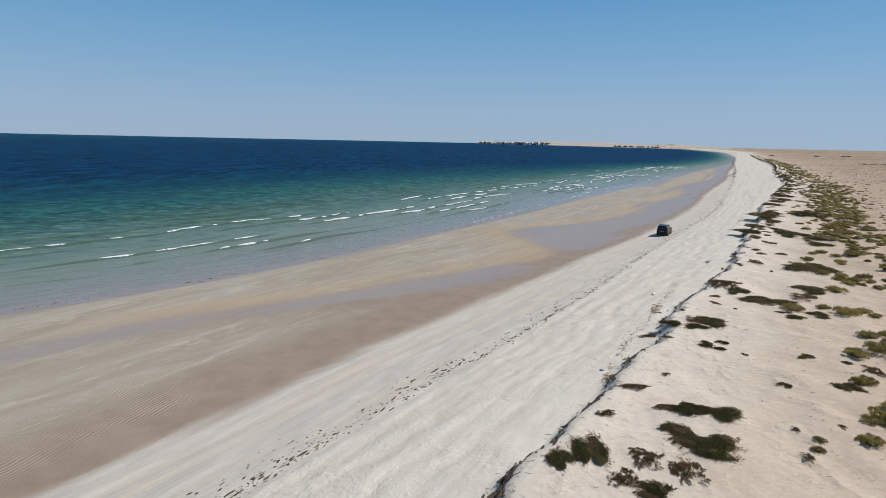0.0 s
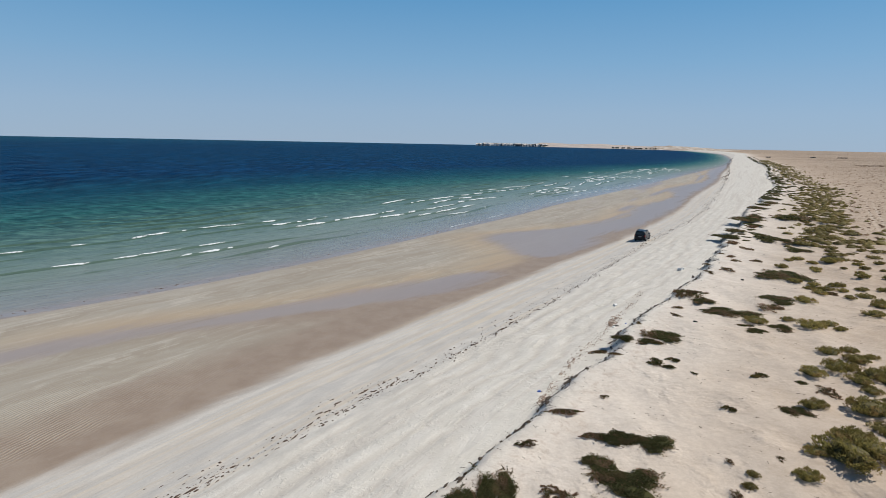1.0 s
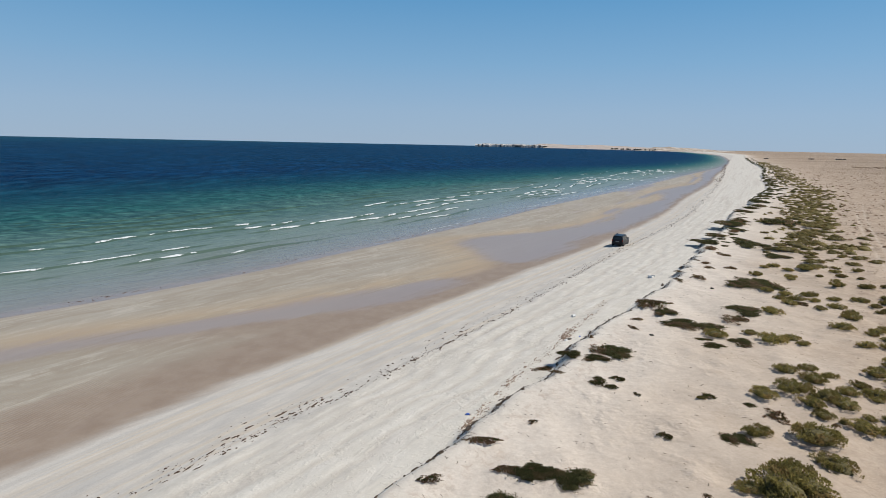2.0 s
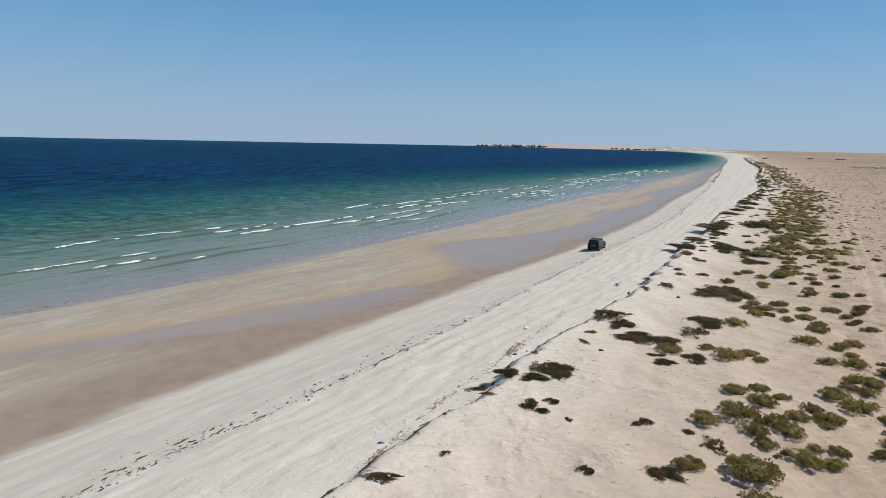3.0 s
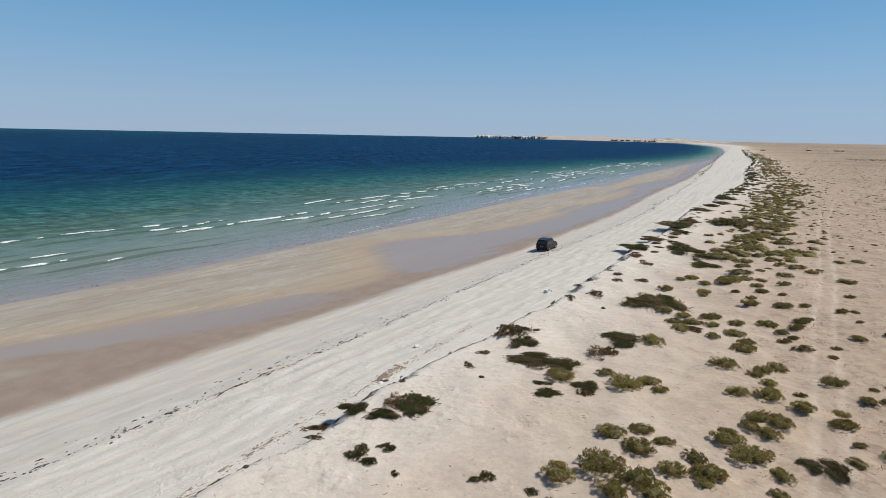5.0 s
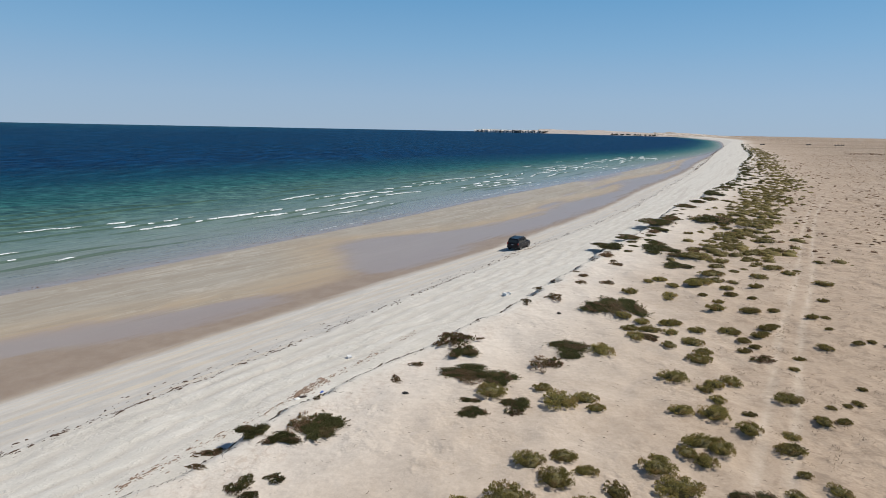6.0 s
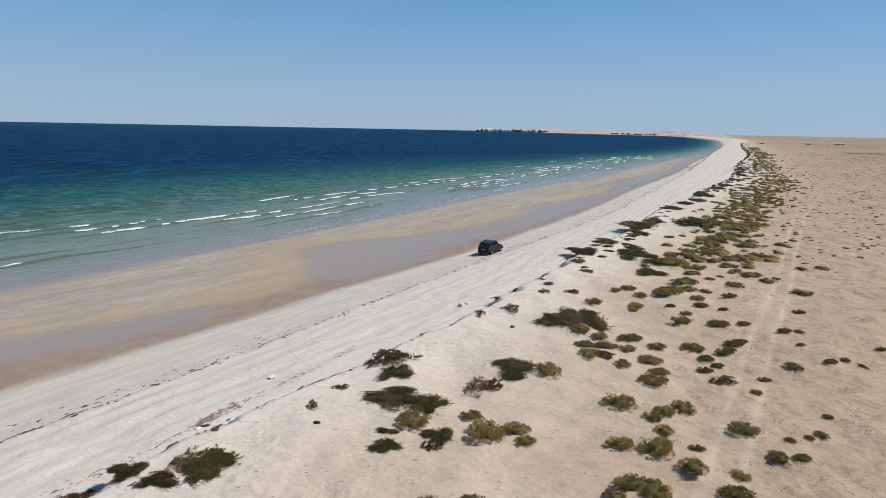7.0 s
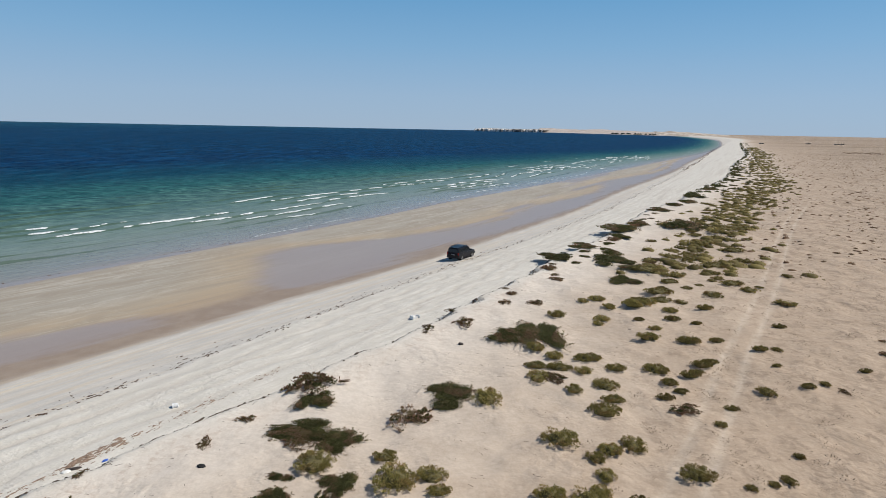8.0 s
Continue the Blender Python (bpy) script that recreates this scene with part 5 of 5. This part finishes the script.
    part("windscreen", from_bmesh("windscreen", slab([(-0.74, 1.13, 1.14), (0.74, 1.13, 1.14), (0.64, 0.60, 1.70), (-0.64, 0.60, 1.70)], (0, 1, 1), 0.016), GLASS), car, "dark windscreen")
    part("rear_bumper", from_bmesh("rear_bumper", block(-0.92, 0.92, -2.47, -2.22, 0.45, 0.66, 0.05), TRIM), car, "black plastic bumper")
    part("front_bumper", from_bmesh("front_bumper", block(-0.88, 0.88, 2.25, 2.47, 0.42, 0.66, 0.05), TRIM), car, "black plastic bumper")
    part("grille", from_bmesh("grille", block(-0.5, 0.5, 2.36, 2.44, 0.70, 0.86, 0.02), ALLOY), car, "bright grille")
    plate = part("number_plate", from_bmesh("number_plate", block(-0.26, 0.26, -2.40, -2.365, 0.86, 0.97, 0.005), PLATE), car, "pale rear plate with a dark bar")
    part("plate_bar", from_bmesh("plate_bar", block(-0.2, 0.2, -2.41, -2.395, 0.89, 0.94, 0.003), BAR), plate)
    part("spoiler", from_bmesh("spoiler", block(-0.66, 0.66, -2.30, -2.0, 1.80, 1.85, 0.02), PAINT), car)
    part("exhaust", from_bmesh("exhaust", block(0.45, 0.52, -2.40, -2.0, 0.33, 0.40, 0.02), ALLOY), car)
    part("underbody", from_bmesh("underbody", block(-0.75, 0.75, -2.1, 2.1, 0.30, 0.45, 0.04), TRIM), car, "dark underbody")
    car.matrix_world = pose(x, y, zed(x, y) - 0.02, 0, 0, heading)


build_car(44.6, 101.2, -32.0)


# ---- litter on the sand ----
def lump(name, size, mat, label, category, x, y, turn, seed):
    """A small battered thing, half sunk in the sand."""
    bm = bmesh.new()
    bmesh.ops.create_icosphere(bm, subdivisions=3, radius=0.5)
    for v in bm.verts:
        v.co *= 1 + 0.35 * noise.noise(v.co * 3 + Vector((seed, 0, 0)))
        v.co = Vector((v.co.x * size[0], v.co.y * size[1], v.co.z * size[2]))
    ob = new(name, from_bmesh(name, bm, mat))
    ob.matrix_world = pose(x, y, zed(x, y) + size[2] * 0.28, 8, 5, turn)
    return tagged(ob, label, category)


WHITE_PLASTIC = plain("white_plastic", (0.78, 0.78, 0.76), 0.45, 0.12, 5.0)
BLUE_PLASTIC = plain("blue_plastic", (0.03, 0.10, 0.42), 0.4, 0.2, 9.0)
DARK_WOOD = plain("dark_wood", (0.05, 0.04, 0.035), 0.85, 0.35, 9.0, 0.02)


def build_bucket(x, y, turn):
    """A white plastic tub on its side."""
    tub = tagged(new("tub"), "white plastic tub lying on its side on sand", "tub")
    wall, n = [], 24
    for xx, r in ((0.0, 0.17), (0.42, 0.21), (0.42, 0.195), (0.02, 0.155)):
        wall.append([(xx, r * math.cos(i * 6.2832 / n), r * math.sin(i * 6.2832 / n)) for i in range(n)])
    part("wall", from_bmesh("wall", loft(wall), WHITE_PLASTIC, False), tub)
    lip = [[(xx, r * math.cos(i * 6.2832 / n), r * math.sin(i * 6.2832 / n)) for i in range(n)] for xx, r in ((0.40, 0.205), (0.40, 0.225), (0.43, 0.225), (0.43, 0.205))]
    part("rim", from_bmesh("rim", loft(lip), WHITE_PLASTIC), tub)
    tub.matrix_world = pose(x, y, zed(x, y) + 0.12, 0, 5, turn) @ Matrix.Scale(0.72, 4)


def build_crate(x, y, turn):
    """A white foam fish box, broken at a corner."""
    box = tagged(new("foam_box"), "broken white foam fish box on the sand", "box")
    part("base", from_bmesh("base", block(-0.4, 0.4, -0.25, 0.25, 0.0, 0.05, 0.01), WHITE_PLASTIC), box)
    for xx in (-0.38, 0.38):
        part("side", from_bmesh("side", block(xx - 0.025, xx + 0.025, -0.25, 0.25, 0.05, 0.26, 0.01), WHITE_PLASTIC), box)
    part("side", from_bmesh("side", block(-0.35, 0.35, 0.2, 0.25, 0.05, 0.26, 0.01), WHITE_PLASTIC), box)
    part("side", from_bmesh("side", block(-0.35, 0.12, -0.25, -0.2, 0.05, 0.24, 0.01), WHITE_PLASTIC), box)
    box.matrix_world = pose(x, y, zed(x, y) - 0.01, 0, 4, turn)


build_bucket(25.3, 56.1, 200)
build_crate(39.0, 72.9, 40)
lump("driftwood", (0.75, 0.16, 0.14), DARK_WOOD, "dark weathered driftwood piece on sand", "driftwood", 23.1, 49.5, 25, 3)
lump("plastic_bottle", (0.32, 0.12, 0.12), BLUE_PLASTIC, "crumpled blue plastic bottle on the sand", "bottle", 24.2, 50.2, 60, 5)
lump("plastic_bottle", (0.3, 0.14, 0.12), BLUE_PLASTIC, "crumpled blue plastic bottle on the pale beach", "bottle", 13.87, 36.06, 20, 6)
lump("foam_scrap", (0.42, 0.22, 0.14), WHITE_PLASTIC, "white foam scrap beside the driftwood", "scrap", 22.85, 49.25, 35, 12)
lump("tyre_scrap", (0.36, 0.28, 0.12), RUBBER, "black rubber scrap lying on dune sand", "scrap", 29.6, 48.65, 10, 7)
lump("stone", (0.4, 0.3, 0.2), DARK_WOOD, "dark stone on the dune sand", "stone", 42.7, 65.2, 10, 9)
lump("stone", (0.3, 0.25, 0.2), DARK_WOOD, "dark stone at the dune's foot", "stone", 28.6, 54.8, 10, 11)


# ---- far coast ----
ROCK = Shader("far_cliff_rock", 0.95)
ROCK = ROCK.done(ROCK.mix(ROCK.span(ROCK.noise(ROCK.place(), 0.045, 4, 0.7), 0.44, 0.54), (0.085, 0.085, 0.085), (0.60, 0.57, 0.53)))
BLUFF = Shader("far_bluff", 0.95)
BLUFF = BLUFF.done(BLUFF.mix(BLUFF.span(BLUFF.noise(BLUFF.place(), 0.03, 5, 0.7), 0.45, 0.62), (0.36, 0.29, 0.225), (0.60, 0.54, 0.47)))
PALE_LAND = plain("far_pale_land", (0.45, 0.385, 0.335), 0.95, 0.25, 0.02)
TREE_DARK = plain("far_tree_leaves", (0.035, 0.042, 0.03), 0.9, 0.4, 0.2)
HUT = plain("hut_wall", (0.33, 0.275, 0.225), 0.9, 0.2, 0.5)


def coast_strip(name, pts, heights, depth, mat, label, category, seed, rough_top, steep=True):
    """Land rising from the sea along a line: a steep face, then a top that runs back."""
    n = 260
    t = np.linspace(0, 1, n)
    k = np.linspace(0, 1, len(pts))
    px, py = np.interp(t, k, [p[0] for p in pts]), np.interp(t, k, [p[1] for p in pts])
    hh = np.interp(t, np.linspace(0, 1, len(heights)), heights)
    hh = hh * (1 + rough_top * bumps(t * 34, t * 0, seed) + 0.5 * rough_top * bumps(t * 90, t * 0, seed + 1))
    back = np.array([-0.02, 0.0, 0.004, 0.012, 0.3, 1.0])[:, None]
    rise = np.array([0.0, 0.06, 0.75, 1.0, 1.02, 0.9])[:, None]
    if not steep:
        back = np.array([-0.02, 0.0, 0.2, 0.45, 0.75, 1.0])[:, None]
        rise = np.array([0.0, 0.06, 0.30, 0.62, 0.95, 1.0])[:, None]
    wob = 0.004 * bumps(t * 70, t * 0, seed + 2)[None, :]
    xs = px[None, :] + (back + wob) * depth * 0.25
    ys = py[None, :] + (back + wob) * depth
    zs = -1.0 + rise * (hh[None, :] + 1.0)
    ob = sheet(name, xs, ys, zs, mat, {})
    ob.data.polygons.foreach_set("use_smooth", np.zeros(len(ob.data.polygons), bool))
    return tagged(ob, label, category, kind="structure")


coast_strip("backdrop_cliffs", [(300, 3560), (420, 3540), (560, 3500), (697, 3480)], [14, 17, 15, 14, 13, 15, 14, 15, 14], 900, ROCK, "low dark rocky sea cliffs across the bay", "cliff", 3, 0.25)
coast_strip("backdrop_shore", [(660, 3520), (820, 3150), (940, 2820), (1060, 2480), (1000, 2100)], [5, 5, 4.5, 4, 3], 1300, PALE_LAND, "pale low sandy coast across the bay", "coast", 6, 0.2, False)
coast_strip("backdrop_hills", [(640, 4050), (900, 4050), (1200, 4000), (1500, 3900), (2000, 3800)], [10, 28, 26, 21, 26, 22, 16, 11, 8], 700, PALE_LAND, "pale low desert hills on the horizon", "hill", 9, 0.08, False)


coast_strip("backdrop_bluff", [(1010, 2790), (1120, 2750), (1240, 2720), (1400, 2700), (1560, 2760)], [3, 10, 18, 20, 17, 14, 9, 5, 2], 220, BLUFF, "pale eroded sand bluff at the end of the bay", "bluff", 12, 0.1, False)


def far_tree(x, y, w, h, seed):
    """A dark far-off tree: short trunk, ragged crown of leaf clumps."""
    rng = random.Random(seed)
    tree = tagged(new("tree"), "dark green tree on the far shore", "tree", "trees on the far shore")
    verts, faces = [], []
    twig(verts, faces, Vector((0, 0, 0)), Vector((0, 0, h * 0.6)), 0.5)
    for _ in range(4):
        twig(verts, faces, Vector((0, 0, h * 0.3)), Vector((rng.uniform(-w, w) * 0.4, rng.uniform(-w, w) * 0.4, h * 0.7)), 0.3)
    part("trunk", mesh_of("trunk", verts, faces, BARK), tree)
    verts, faces = [], []
    for _ in range(260):
        a, up, r = rng.uniform(0, 6.283), rng.random(), rng.uniform(0.3, 1.0)
        flat = math.sqrt(1 - up * up)
        at = Vector((math.cos(a) * flat * r * w * 0.5, math.sin(a) * flat * r * w * 0.5, h * (0.25 + 0.7 * up * r)))
        way = Vector((rng.uniform(-1, 1), rng.uniform(-1, 1), rng.uniform(-0.2, 1))).normalized()
        leaf(verts, faces, at, way, way.orthogonal().normalized(), 2.4, 0.9)
    part("crown", mesh_of("crown", verts, faces, TREE_DARK), tree)
    tree.matrix_world = pose(x, y, 1.5)


rng = random.Random(8)
for k in range(26):
    t = 0.45 + 0.55 * rng.random()
    far_tree(845 + 190 * t + rng.uniform(-8, 8), 3120 - 560 * t + 25, rng.uniform(8, 16), rng.uniform(5, 8), k)


def hut(x, y, w, d, h, turn):
    """A low block hut with a flat roof and a doorway."""
    house = tagged(new("hut"), "low flat-roofed hut far out on the plain", "hut", "huts on the plain")
    part("wall", from_bmesh("wall", block(-w / 2, w / 2, -d / 2, d / 2, 0, h, 0.05), HUT), house)
    part("roof", from_bmesh("roof", block(-w / 2 - 0.3, w / 2 + 0.3, -d / 2 - 0.3, d / 2 + 0.3, h, h + 0.12, 0.05), HUT), house)
    part("door", from_bmesh("door", block(-0.6, 0.6, -d / 2 - 0.06, -d / 2 + 0.02, 0, 1.7, 0.02), TRIM), house, "dark doorway")
    house.matrix_world = pose(x, y, zed(x, y) - 0.05, 0, 0, turn)


hut(562, 940, 6, 4, 1.4, 10)
hut(663, 980, 7, 4, 1.3, -8)
hut(715, 985, 9, 4, 1.3, 4)
hut(728, 990, 4, 3, 1.5, 12)
